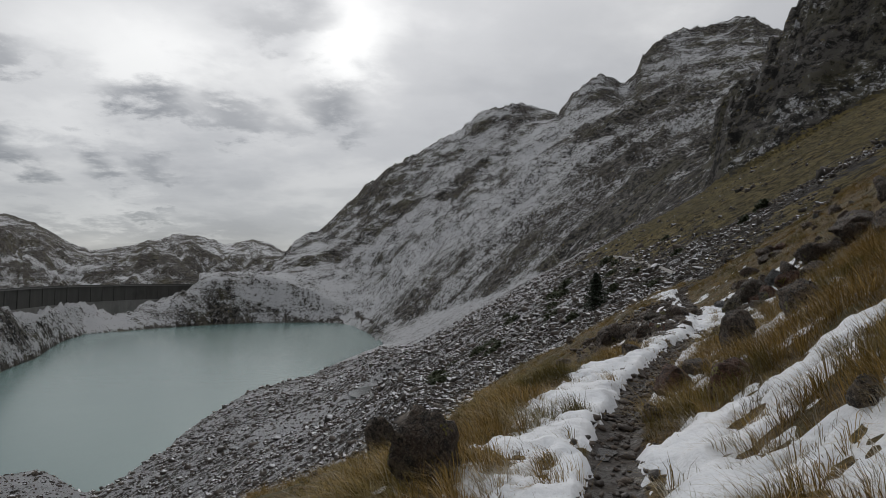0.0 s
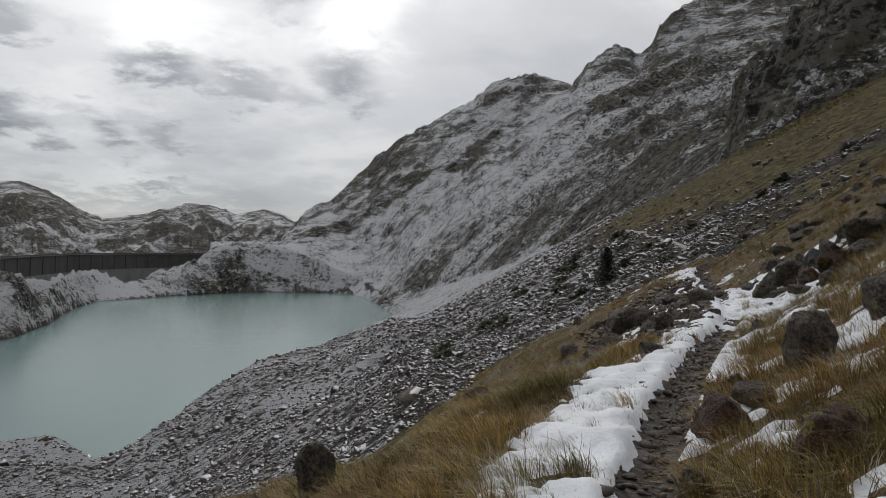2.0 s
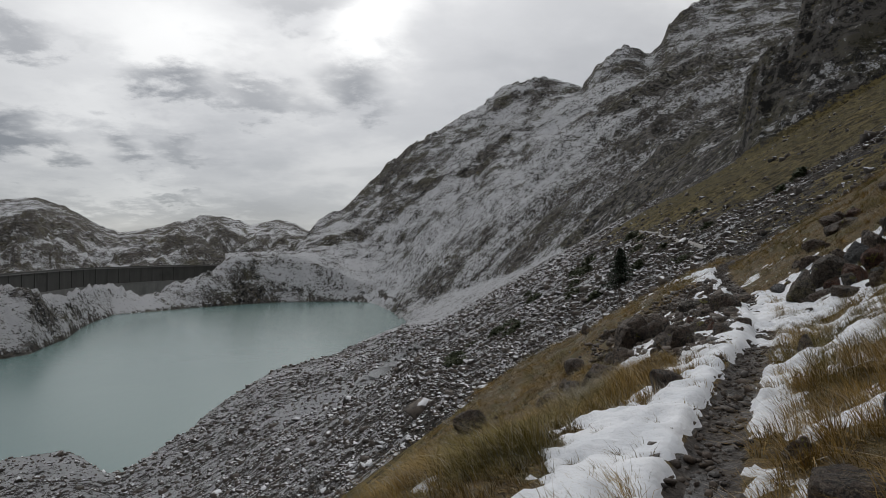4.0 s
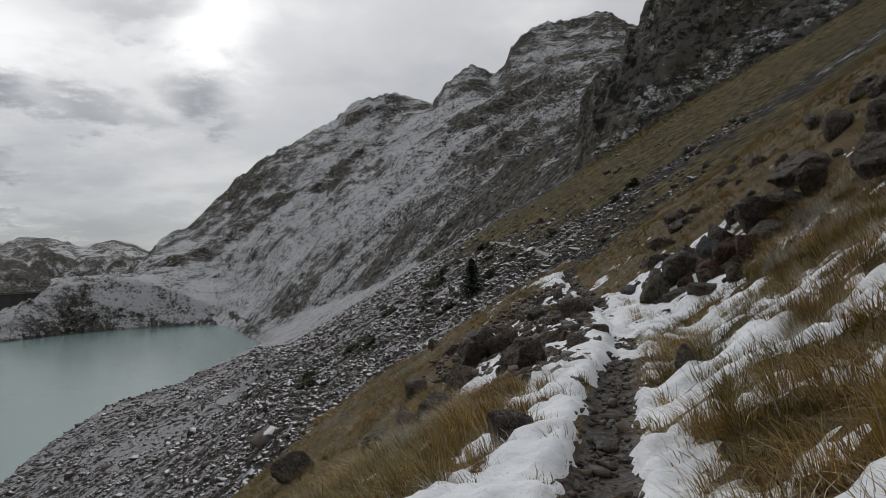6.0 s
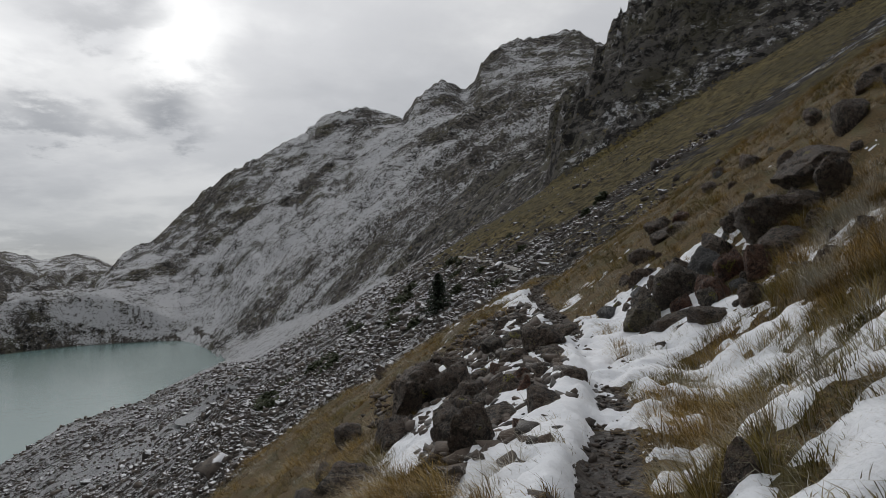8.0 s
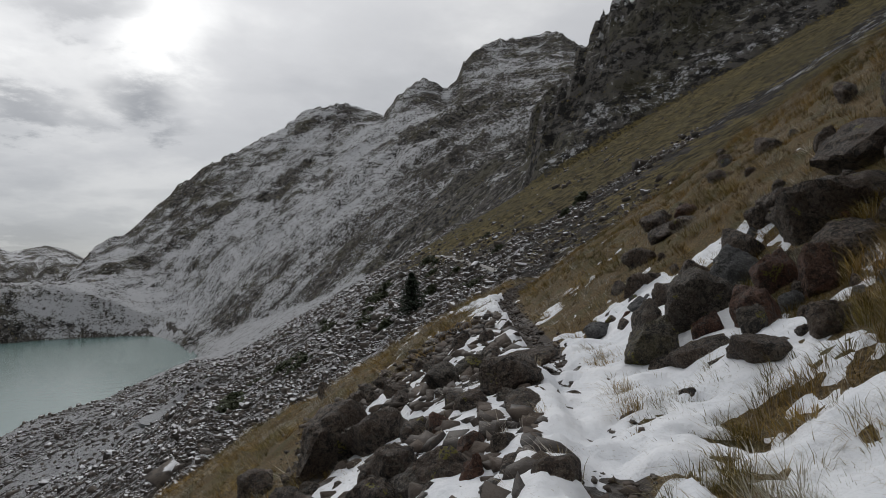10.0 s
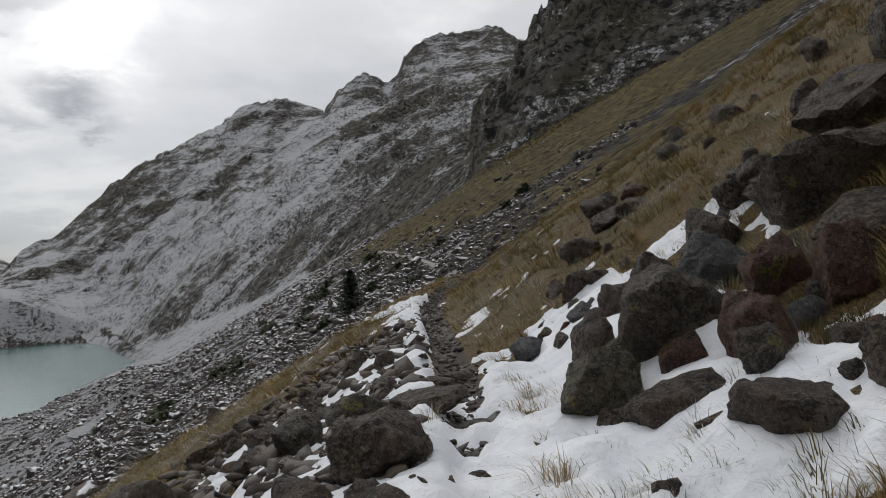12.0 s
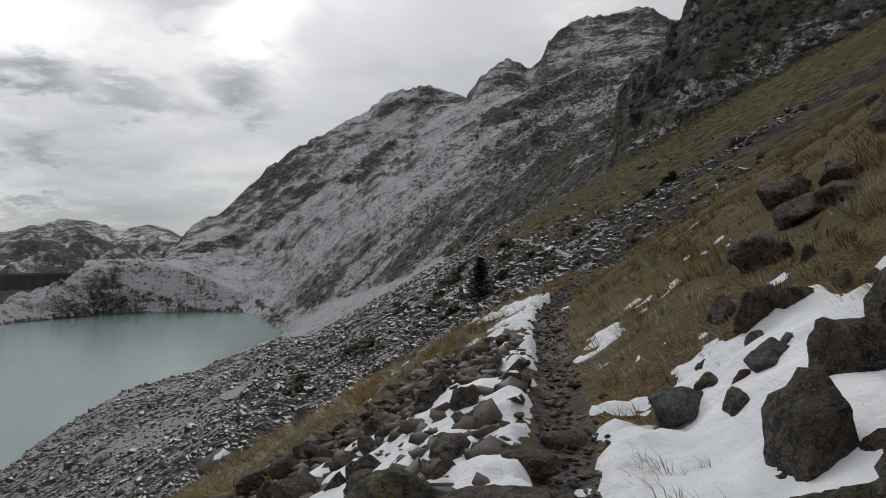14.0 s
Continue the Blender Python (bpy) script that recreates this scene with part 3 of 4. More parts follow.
def snow_depth(x, y):
    """Snow lies where this is above zero, in metres."""
    s = x - trail_x(y)
    n = fbm(x / 1.3, y / 1.3, 4, 101)
    fine = fbm(x / 0.35, y / 0.35, 3, 111)

    def belt(a, b, y0, y1, soft=0.25):
        return ease(s, a - soft, a + soft) * (1 - ease(s, b - soft, b + soft)) * ease(y, y0 - 1, y0 + 1) * (1 - ease(y, y1 - 1, y1 + 1))

    m = -0.52 + np.zeros_like(s)
    m = m + 0.95 * belt(-1.05, -0.16, -5, 16.5, 0.18)
    m = m + 0.78 * belt(0.25, 3.2, -4, 7.0) + 1.02 * belt(-2.6, -0.3, 17.0, 24.5) + 0.42 * belt(-0.6, 0.4, 17, 22.5)
    m = m + 0.66 * belt(0.16, 0.65, 8, 15, 0.12) + 0.38 * belt(0.75, 3.2, 7, 16)
    m = m + 1.0 * belt(0.16, 2.0, 15.8, 23.0) + 0.85 * belt(-1.0, 0.1, 14.0, 19.5, 0.15)
    m = m + 0.44 * belt(-0.9, 1.7, 19.5, 23.5)
    m = m + 0.40 * belt(-0.75, -0.15, 24.5, 38, 0.10) + 0.15 * belt(0.2, 1.3, 22, 26.5)
    m = m - 0.32 * ease(y, 23, 25) * ease(s, 0.1, 0.3) - 0.40 * ease(s, 2.4, 3.4) * ease(y, 23, 26)
    # tongues of grass run down the slope above the trail
    tongue = fbm((x + 0.5 * y) / 1.5, (y - 0.25 * x) / 0.45, 4, 161, 0.6)
    m = m + 1.7 * tongue * ease(s, 0.3, 0.7) * (1 - ease(y, 15.5, 17.5))
    drift = belt(0.8, 3.4, 18.8, 23.8, 0.5)
    m = m + 0.06 * drift
    core = 1 - ease(np.abs(s), 0.10, 0.24)
    m = m - 0.9 * core * (1 - 0.80 * ease(y, 15.2, 16.5) * (1 - ease(y, 20.5, 22.5)))
    steps = fbm(x / 0.28, y / 0.28, 2, 121) * (1 - ease(np.abs(s), 0.5, 1.1))
    hollow = -0.8 * fbm(x / 0.95, y / 0.95, 3, 81) * (1 - ease(y, 17.5, 19) * ease(s, 0.3, 0.6)) * (1 - 0.8 * ease(y, 21, 24))
    m = m + hollow * ease(np.abs(s), 0.9, 1.5)
    fine = fine + 0.8 * fbm(x / 0.13, y / 0.13, 2, 115) * (1 - 0.8 * drift)
    return 0.10 * np.clip(m + 0.95 * n + 0.70 * fine, -0.5, 0.70) + 0.075 * steps * (m > -0.2) + 0.015 * fine + 0.07 * drift * np.clip(0.3 + n, 0, 1)


def sheet(name, px, py, pz, material, masks=()):
    """A grid of points as one smooth mesh object."""
    rows, cols = px.shape
    me = bpy.data.meshes.new(name)
    k = np.arange(rows * cols).reshape(rows, cols)
    quads = np.stack([k[:-1, :-1], k[:-1, 1:], k[1:, 1:], k[1:, :-1]], -1).reshape(-1, 4)
    me.vertices.add(rows * cols)
    me.vertices.foreach_set("co", np.stack([px, py, pz], -1).ravel().astype(np.float32))
    me.loops.add(quads.size)
    me.loops.foreach_set("vertex_index", quads.ravel().astype(np.int32))
    me.polygons.add(len(quads))
    me.polygons.foreach_set("loop_start", np.arange(0, quads.size, 4, dtype=np.int32))
    me.update(calc_edges=True)
    me.polygons.foreach_set("use_smooth", np.ones(len(quads), bool))
    for key, values in masks:
        me.attributes.new(key, "FLOAT", "POINT").data.foreach_set("value", np.asarray(values, np.float32).ravel())
    me.materials.append(material)
    return new(name, me)


# ---- the large land ----
PATCH = (-11.0, 17.0, -1.5, 50.0)       # the finely modelled ground beside the trail


def build_ground():
    az = np.r_[np.arange(-180, -32, 4.0), np.arange(-32, 64, 0.16), np.arange(64, 180.1, 4.0)]
    rad = np.r_[np.geomspace(0.5, 30, 40)[:-1], np.geomspace(30, 1800, 520), np.geomspace(1820, 3100, 90), 3200, 3700, 4300]
    a, r = np.meshgrid(np.radians(az), rad)
    x, y = -np.sin(a) * r, 10 + np.cos(a) * r
    z, snow, grass, cliff = land(x, y)
    soft = land(x, y, False)[0]
    even = sum(np.roll(soft, k, 1) for k in range(-12, 13, 2)) / 13
    deg = np.degrees(a)
    blend = ease(deg, 22, 25) * (1 - ease(deg, 31, 33)) * ease(r, 430, 560) * (1 - ease(r, 1050, 1200))
    z = z + blend * (even - soft)
    inside = ease(x, PATCH[0], PATCH[0] + 1.5) * (1 - ease(x, PATCH[1] - 1.5, PATCH[1])) * ease(y, PATCH[2], PATCH[2] + 1.5) * (1 - ease(y, PATCH[3] - 1.5, PATCH[3]))
    z = z - 0.9 * inside
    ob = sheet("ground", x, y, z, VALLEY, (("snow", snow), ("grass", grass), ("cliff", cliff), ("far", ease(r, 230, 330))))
    tagged(ob, "snow-dusted alpine valley with scree, dry grass and rocky peaks", "terrain", kind="structure")


def build_patch():
    x, y = np.meshgrid(np.arange(PATCH[0], PATCH[1], 0.1), np.arange(PATCH[2], PATCH[3], 0.1))
    z = ground(x, y)
    rim = np.minimum(np.minimum(x - PATCH[0], PATCH[1] - x), np.minimum(y - PATCH[2], PATCH[3] - y))
    z = z - 0.9 * (1 - ease(rim, 0.0, 1.5))
    s = np.abs(x - trail_x(y))
    trail = (1 - ease(s, 0.12, 0.30)) * (y < 60)
    ob = sheet("ground_trailside", x, y, z, NEAR, (("trail", trail),))
    tagged(ob, "trampled gravel trail through brown alpine turf", "ground", kind="structure")
    x, y = np.meshgrid(np.arange(-4.6, 6.4, 0.055), np.arange(0.2, 33.0, 0.055))
    rim = np.minimum(np.minimum(x + 4.6, 6.4 - x), np.minimum(y - 0.2, 33.0 - y))
    snow = ground(x, y) + snow_depth(x, y) - 0.5 * (1 - ease(rim, 0.0, 1.2))
    ob = sheet("snow_cover", x, y, snow, SNOW)
    tagged(ob, "patchy thin fresh snow lying along the trail", "snow", kind="stuff")


def build_lake():
    n = 96
    me = bpy.data.meshes.new("lake")
    ang = [math.tau * k / n for k in range(n)]
    me.from_pydata([(-420 + 620 * math.cos(t), 470 + 620 * math.sin(t), LAKE_Z) for t in ang], [], [list(range(n))])
    me.materials.append(WATER)
    tagged(new("water", me), "calm turquoise-grey reservoir water", "lake", kind="structure")
    me = bpy.data.meshes.new("pond")
    me.from_pydata([(POND[0] + 7 * math.cos(t), POND[1] + 11 * math.sin(t), POND[2]) for t in ang], [], [list(range(n))])
    me.materials.append(POND_WATER)
    tagged(new("pond", me), "small still pond on the gravel spit", "pond", kind="structure")


build_ground()
build_patch()
build_lake()

# ---- helpers for things ----
def part(name, bm, material, parent=None, label="", smooth=False):
    """One bmesh as one mesh object, under a thing if one is given."""
    me = bpy.data.meshes.new(name)
    bm.to_mesh(me)
    bm.free()
    if smooth:
        me.polygons.foreach_set("use_smooth", np.ones(len(me.polygons), bool))
    me.materials.append(material)
    ob = new(name, me)
    ob.parent = parent
    return tagged(ob, label) if label else ob


def soup(name, verts, faces_n, material, masks=(), smooth=False):
    """A mesh object from an array of points, in pieces of like shape: faces_n holds the corners of every face."""
    me = bpy.data.meshes.new(name)
    me.vertices.add(len(verts))
    me.vertices.foreach_set("co", np.asarray(verts, np.float32).ravel())
    loops = np.concatenate([f.ravel() for f in faces_n]).astype(np.int32)
    sizes = np.concatenate([np.full(len(f), f.shape[1], np.int32) for f in faces_n])
    me.loops.add(len(loops))
    me.loops.foreach_set("vertex_index", loops)
    me.polygons.add(len(sizes))
    me.polygons.foreach_set("loop_start", np.r_[0, np.cumsum(sizes)[:-1]].astype(np.int32))
    me.update(calc_edges=True)
    if smooth:
        me.polygons.foreach_set("use_smooth", np.ones(len(sizes), bool))
    for key, values in masks:
        me.attributes.new(key, "FLOAT", "POINT").data.foreach_set("value", np.asarray(values, np.float32))
    me.materials.append(material)
    return new(name, me)


# ---- boulders ----
def rock_mesh(seed, material, fineness=4, wear=11.0):
    """A block cut by random planes with worn edges, one metre in each direction, standing on z = 0."""
    rng = random.Random(seed)
    planes = []
    for _ in range(rng.randint(12, 17)):
        n = Vector([rng.gauss(0, 1) for _ in range(3)]).normalized()
        planes.append((n, rng.uniform(0.62, 0.95)))
    bm = bmesh.new()
    bmesh.ops.create_icosphere(bm, subdivisions=fineness, radius=1.0)
    for v in bm.verts:
        d = v.co.normalized()
        total = 1.3 ** -wear
        for n, reach in planes:
            c = n.dot(d)
            if c > 0.02:
                total += (c / reach) ** wear
        r = total ** (-1 / wear)
        at = d * r + Vector((seed * 3.7, 0, 0))
        chip = noise.fractal(at * 2.1, 0.8, 2.1, 5)
        v.co = d * r * (1 + 0.10 * chip - 0.09 * abs(noise.noise(at * 2.9)) - 0.09 * abs(noise.noise(at * 6.3)))
    lo = [min(v.co[k] for v in bm.verts) for k in range(3)]
    hi = [max(v.co[k] for v in bm.verts) for k in range(3)]
    for v in bm.verts:
        v.co = Vector([(v.co[k] - lo[k]) / (hi[k] - lo[k]) - (0.5, 0.5, 0)[k] for k in range(3)])
    me = bpy.data.meshes.new("boulder")
    bm.to_mesh(me)
    bm.free()
    me.polygons.foreach_set("use_smooth", np.ones(len(me.polygons), bool))
    me.set_sharp_from_angle(angle=radians(27))
    me.materials.append(material)
    return me


STONE_KINDS = {"D": (ROCK, "dark grey-brown angular boulder"), "B": (ROCK, "brown-grey weathered boulder"), "R": (ROCK_RUST, "rust-red boulder"), "G": (ROCK_GREY, "pale grey smooth-faced boulder"), "M": (ROCK_LICHEN, "dark lichen-spotted boulder"), "Y": (ROCK_MOSS, "mossy dark boulder")}
ROCKS = {k: [rock_mesh(10 * n + j, m, 4, 16.0 + 6 * j) for j in range(5)] for n, (k, (m, _)) in enumerate(STONE_KINDS.items())}
SMALL_ROCKS = {k: [rock_mesh(400 + 10 * n + j, m, 3, 18.0 + 6 * j) for j in range(5)] for n, (k, (m, _)) in enumerate(STONE_KINDS.items())}
BOULDER_SPOTS = []


def boulder(x, y, w, h, kind, turn, place, group, sink=0.16, middle=None):
    """A block on the ground, or with its middle at the given height, propped from below."""
    ob = new("boulder", (ROCKS if w > 0.33 else SMALL_ROCKS)[kind][int(turn * 7.3) % 5])
    deep = w * (0.8 + 0.3 * ((turn * 3.7) % 1))
    mid, foot = ground(np.array([x, x - 0.42 * w]), np.array([y, y - 0.2 * w]))
    low, high = float(min(mid - sink * h, foot)) - 0.05, float(mid) + h
    if middle is not None:
        low, high = min(low, middle - 0.5 * h), middle + 0.5 * h
    ob.matrix_basis = pose(x, y, low, 5 * math.sin(turn * 9), 8 * math.cos(turn * 5), 57.3 * turn) @ Matrix.Diagonal((w * 1.06, deep, high - low, 1))
    BOULDER_SPOTS.append((x, y, 0.5 * w))
    return tagged(ob, STONE_KINDS[kind][1] + " " + place, "boulder", group)


# x, y, width, height, kind, and the height of the middle where one leans on others
PILE_BESIDE = [
    (1.40, 20.80, 1.00, 0.70, "M", -0.33),
    (0.80, 20.33, 0.64, 0.72, "Y", -0.84),
    (1.12, 19.72, 0.62, 0.42, "B", -0.84),
    (1.33, 20.28, 0.36, 0.32, "R", -0.57),
    (2.05, 21.50, 0.70, 0.50, "G", 0.09),
    (0.98, 21.40, 0.42, 0.50, "M", -0.58),
    (0.90, 22.75, 0.24, 0.28, "R", -0.69),
    (0.56, 22.88, 0.48, 0.18, "G"),
    (1.68, 20.52, 0.22, 0.30, "B", -0.43),
    (1.66, 19.86, 0.58, 0.58, "R", -0.44),
    (1.48, 19.50, 0.27, 0.33, "M"),
    (1.30, 19.22, 0.20, 0.15, "B"),
    (2.12, 20.60, 0.62, 0.64, "R", -0.07),
    (2.38, 20.15, 0.46, 0.46, "R", 0.05),
    (1.40, 18.92, 0.52, 0.38, "B", -0.72),
    (2.90, 20.65, 0.82, 0.62, "B", 0.24),
    (1.72, 22.50, 0.50, 0.42, "D"),
    (1.35, 22.15, 0.45, 0.36, "D"),
    (1.62, 21.75, 0.38, 0.34, "B"),
    (1.20, 23.60, 0.42, 0.24, "D"),
]
PILE_ABOVE = [
    (3.20, 21.90, 1.55, 0.95, "D", 0.75),
    (4.55, 23.10, 1.80, 0.95, "D", 1.70),
    (4.53, 20.01, 1.24, 0.90, "D", 1.55),
    (3.05, 22.95, 0.62, 0.45, "B"),
    (2.45, 22.60, 0.52, 0.40, "D"),
    (3.90, 21.20, 0.70, 0.55, "B"),
    (4.15, 23.99, 0.47, 0.39, "B"),
    (5.30, 23.92, 0.70, 0.55, "B"),
    (2.32, 25.54, 0.55, 0.26, "B"),
    (2.19, 26.95, 0.70, 0.28, "B"),
    (1.43, 24.97, 0.60, 0.30, "D"),
    (2.10, 26.42, 0.60, 0.35, "B"),
    (5.80, 22.50, 0.90, 0.60, "D"),
    (6.40, 24.00, 0.80, 0.55, "B"),
]
PILE_BELOW = [
    (-1.15, 21.60, 0.56, 0.30, "Y"),
    (-0.46, 21.00, 0.58, 0.20, "B"),
    (-0.62, 20.10, 0.44, 0.24, "B"),
    (-0.92, 18.10, 0.27, 0.19, "R"),
    (-1.45, 20.85, 0.48, 0.33, "M"),
    (-2.05, 21.40, 0.33, 0.24, "D"),
    (-2.40, 22.90, 0.45, 0.25, "D"),
    (-1.35, 17.90, 0.36, 0.20, "M"),
    (-2.90, 19.70, 0.47, 0.28, "D"),
    (-3.35, 21.20, 0.31, 0.19, "B"),
    (-1.10, 23.25, 0.25, 0.24, "D"),
    (-0.98, 22.30, 0.41, 0.17, "D"),
    (-2.25, 24.50, 0.31, 0.20, "D"),
    (-2.15, 23.30, 0.27, 0.16, "D"),
    (-0.99, 19.30, 0.39, 0.20, "D"),
    (-0.55, 18.85, 0.39, 0.17, "B"),
    (-1.55, 19.40, 0.33, 0.23, "D"),
    (-2.05, 19.85, 0.31, 0.21, "B"),
    (-0.05, 19.60, 0.24, 0.10, "D"),
    (-0.44, 21.90, 0.36, 0.11, "B"),
    (-0.27, 22.60, 0.31, 0.09, "B"),
    (-0.75, 23.75, 0.28, 0.13, "D"),
    (-1.55, 22.20, 0.27, 0.19, "D"),
    (-1.75, 22.75, 0.25, 0.18, "D"),
    (-0.60, 17.35, 0.28, 0.13, "B"),
    (-1.75, 18.60, 0.34, 0.24, "D"),
]
SLOPE_BELOW = [
    (-1.59, 18.42, 0.40, 0.30, "D"),
    (-2.70, 18.93, 0.42, 0.34, "D"),
    (-1.43, 17.12, 0.35, 0.27, "B"),
    (-1.15, 16.49, 0.43, 0.25, "D"),
    (-1.06, 17.79, 0.44, 0.22, "B"),
    (-0.35, 16.97, 0.33, 0.20, "B"),
    (-0.88, 17.50, 0.17, 0.21, "R"),
    (-1.79, 17.43, 0.29, 0.19, "D"),
    (-4.44, 22.52, 0.54, 0.36, "B"),
    (-2.70, 16.93, 0.69, 0.38, "D"),
    (-1.21, 12.17, 0.38, 0.24, "B"),
    (-2.08, 20.08, 0.71, 0.56, "D"),
    (-1.20, 15.13, 0.36, 0.36, "D"),
    (-3.58, 16.94, 0.63, 0.35, "D"),
    (-6.49, 20.26, 0.91, 0.51, "B"),
    (0.24, 13.54, 0.23, 0.23, "B"),
    (-0.66, 19.68, 0.59, 0.39, "D"),
    (-3.23, 17.41, 0.73, 0.34, "D"),
    (-1.56, 16.50, 0.53, 0.40, "B"),
]
START = [
    (-0.25, 7.83, 0.55, 0.28, "R"),
    (0.28, 6.50, 0.49, 0.20, "R"),
    (-0.18, 9.39, 0.19, 0.18, "B"),
    (-0.03, 8.34, 0.41, 0.18, "B"),
    (0.37, 8.96, 0.48, 0.53, "B"),
    (1.25, 9.79, 0.55, 0.40, "D"),
    (-0.45, 6.73, 0.21, 0.15, "B"),
    (-1.85, 4.42, 0.48, 0.54, "D"),
    (-4.14, 8.26, 0.51, 0.59, "D"),
    (-2.62, 20.58, 0.90, 0.68, "D"),
]
TURN = random.Random(4)
for rows, place, group in ((PILE_BESIDE, "half buried in snow by the trail", "boulders above the trail"), (PILE_ABOVE, "lying on the steep grass slope", "boulders above the trail"), (PILE_BELOW, "in the rubble below the trail", "boulders below the trail"), (SLOPE_BELOW, "in the rubble below the trail", "boulders below the trail"), (START, "lying among grass tussocks", "boulders on the grass")):
    for x, y, w, h, kind, *middle in rows:
        boulder(x, y, w, h, kind, TURN.uniform(0, 6.28), place, group, 0.16, *middle)


def scatter(count, x0, x1, y0, y1, small, large, seed, keep, place, group):
    """Loose blocks strewn over a stretch of the slope."""
    rng = random.Random(seed)
    left = count
    for _ in range(count * 12):
        x, y = rng.uniform(x0, x1), rng.uniform(y0, y1)
        size = small * (large / small) ** (rng.random() ** 2.2)
        s = x - float(trail_x(np.array([y]))[0])
        if abs(s) < 0.32 + 0.5 * size or not keep(x, y, s, rng):
            continue
        if any((x - a) ** 2 + (y - b) ** 2 < (0.52 * (r + 0.5 * size)) ** 2 for a, b, r in BOULDER_SPOTS):
            continue
        kind = rng.choices("DBRGM", (10, 7, 2, 1, 1))[0]
        boulder(x, y, size, size * rng.uniform(0.45, 0.8), kind, rng.uniform(0, 6.28), place, group, 0.22)
        left -= 1
        if not left:
            break


scatter(92, -4.2, -0.4, 15.2, 25.5, 0.13, 0.42, 21, lambda x, y, s, g: -s < 0.9 + 0.33 * (y - 14) and g.random() < 1.0 - 0.22 * max(0, -s - 2.2), "in the rubble below the trail", "boulders below the trail")
scatter(38, 0.8, 6.0, 18.4, 29.0, 0.13, 0.60, 22, lambda x, y, s, g: s > 0.6 and (fbm(np.array([x / 2.2]), np.array([y / 2.2]), 2, 55)[0] > -0.12) and y - 1.1 * s < 23.5, "in the boulder run above the trail", "boulders above the trail")
scatter(45, 0.7, 3.4, 18.8, 23.4, 0.14, 0.42, 26, lambda x, y, s, g: s > 0.8, "in the boulder run above the trail", "boulders above the trail")
scatter(14, 0.7, 6.5, 3.0, 18.0, 0.14, 0.5, 23, lambda x, y, s, g: s > 0.5, "lying among grass tussocks", "boulders on the grass")
scatter(16, -9.0, -1.6, 8.0, 40.0, 0.15, 0.55, 24, lambda x, y, s, g: s < -1.4, "lying among grass tussocks", "boulders on the grass")
scatter(6, 2.0, 12.0, 24.0, 44.0, 0.2, 0.7, 25, lambda x, y, s, g: s > 2.0, "lying on the steep grass slope", "boulders on the grass")


# ---- small stones ----
def pebbles(name, pts, size, seed, material, label, category, squash=0.55):
    """Many small angular stones in one mesh."""
    rng = np.random.default_rng(seed)
    phi = (1 + 5 ** 0.5) / 2
    ico = np.array([(-1, phi, 0), (1, phi, 0), (-1, -phi, 0), (1, -phi, 0), (0, -1, phi), (0, 1, phi), (0, -1, -phi), (0, 1, -phi), (phi, 0, -1), (phi, 0, 1), (-phi, 0, -1), (-phi, 0, 1)]) / 1.902
    tri = np.array([(0, 11, 5), (0, 5, 1), (0, 1, 7), (0, 7, 10), (0, 10, 11), (1, 5, 9), (5, 11, 4), (11, 10, 2), (10, 7, 6), (7, 1, 8), (3, 9, 4), (3, 4, 2), (3, 2, 6), (3, 6, 8), (3, 8, 9), (4, 9, 5), (2, 4, 11), (6, 2, 10), (8, 6, 7), (9, 8, 1)])
    n = len(pts)
    v = ico[None] * rng.uniform(0.35, 1.25, (n, 12, 1)) * np.stack([rng.uniform(0.7, 1.3, n), rng.uniform(0.6, 1.0, n), squash * rng.uniform(0.6, 1.2, n)], -1)[:, None]
    a, b = rng.uniform(0, math.tau, n), rng.normal(0, 0.35, n)
    x = v[..., 0] * np.cos(b)[:, None] - v[..., 2] * np.sin(b)[:, None]
    z = v[..., 0] * np.sin(b)[:, None] + v[..., 2] * np.cos(b)[:, None]
    x, y = x * np.cos(a)[:, None] - v[..., 1] * np.sin(a)[:, None], x * np.sin(a)[:, None] + v[..., 1] * np.cos(a)[:, None]
    v = np.stack([x, y, z], -1) * (0.5 * size)[:, None, None] + pts[:, None]
    faces = (np.arange(n)[:, None, None] * 12 + tri[None]).reshape(-1, 3)
    return tagged(soup(name, v.reshape(-1, 3), [faces], material), label, category, kind="stuff")


def mat_stones():
    m = Nodes("loose_stones")
    r = m.island()
    color = m.mix(r, (0.022, 0.018, 0.015), (0.105, 0.080, 0.062))
    color = m.mix(m.step(m.noise(20, 4), 0.5, 0.7), color, (0.06, 0.043, 0.031))
    return m.done(color, m.calc("ADD", 0.45, m.calc("MULTIPLY", r, 0.4)), m.noise(60, 4), 0.01)


STONES = mat_stones()


def build_trail_stones():
    rng = np.random.default_rng(8)
    n = 5200
    y = rng.uniform(1.0, 39.0, n)
    s = rng.normal(0, 0.17, n).clip(-0.55, 0.5)
    x = trail_x(y) + s
    size = rng.gamma(2.0, 0.021, n).clip(0.015, 0.18)
    pebbles("trail_stones", np.stack([x, y, ground(x, y) + 0.15 * size], -1), size, 9, STONES, "dark wet stones of the trodden trail", "stones")
    n = 3900
    y = rng.uniform(14.5, 26.5, n)
    s = -0.3 - rng.gamma(1.6, 0.8, n)
    x = trail_x(y) + s
    ok = -s < 0.9 + 0.33 * (y - 14)
    size = rng.gamma(2.0, 0.068, n).clip(0.04, 0.32)
    pebbles("rubble", np.stack([x, y, ground(x, y) + 0.15 * size], -1)[ok], size[ok], 10, STONES, "loose brown-grey rubble below the trail", "stones")


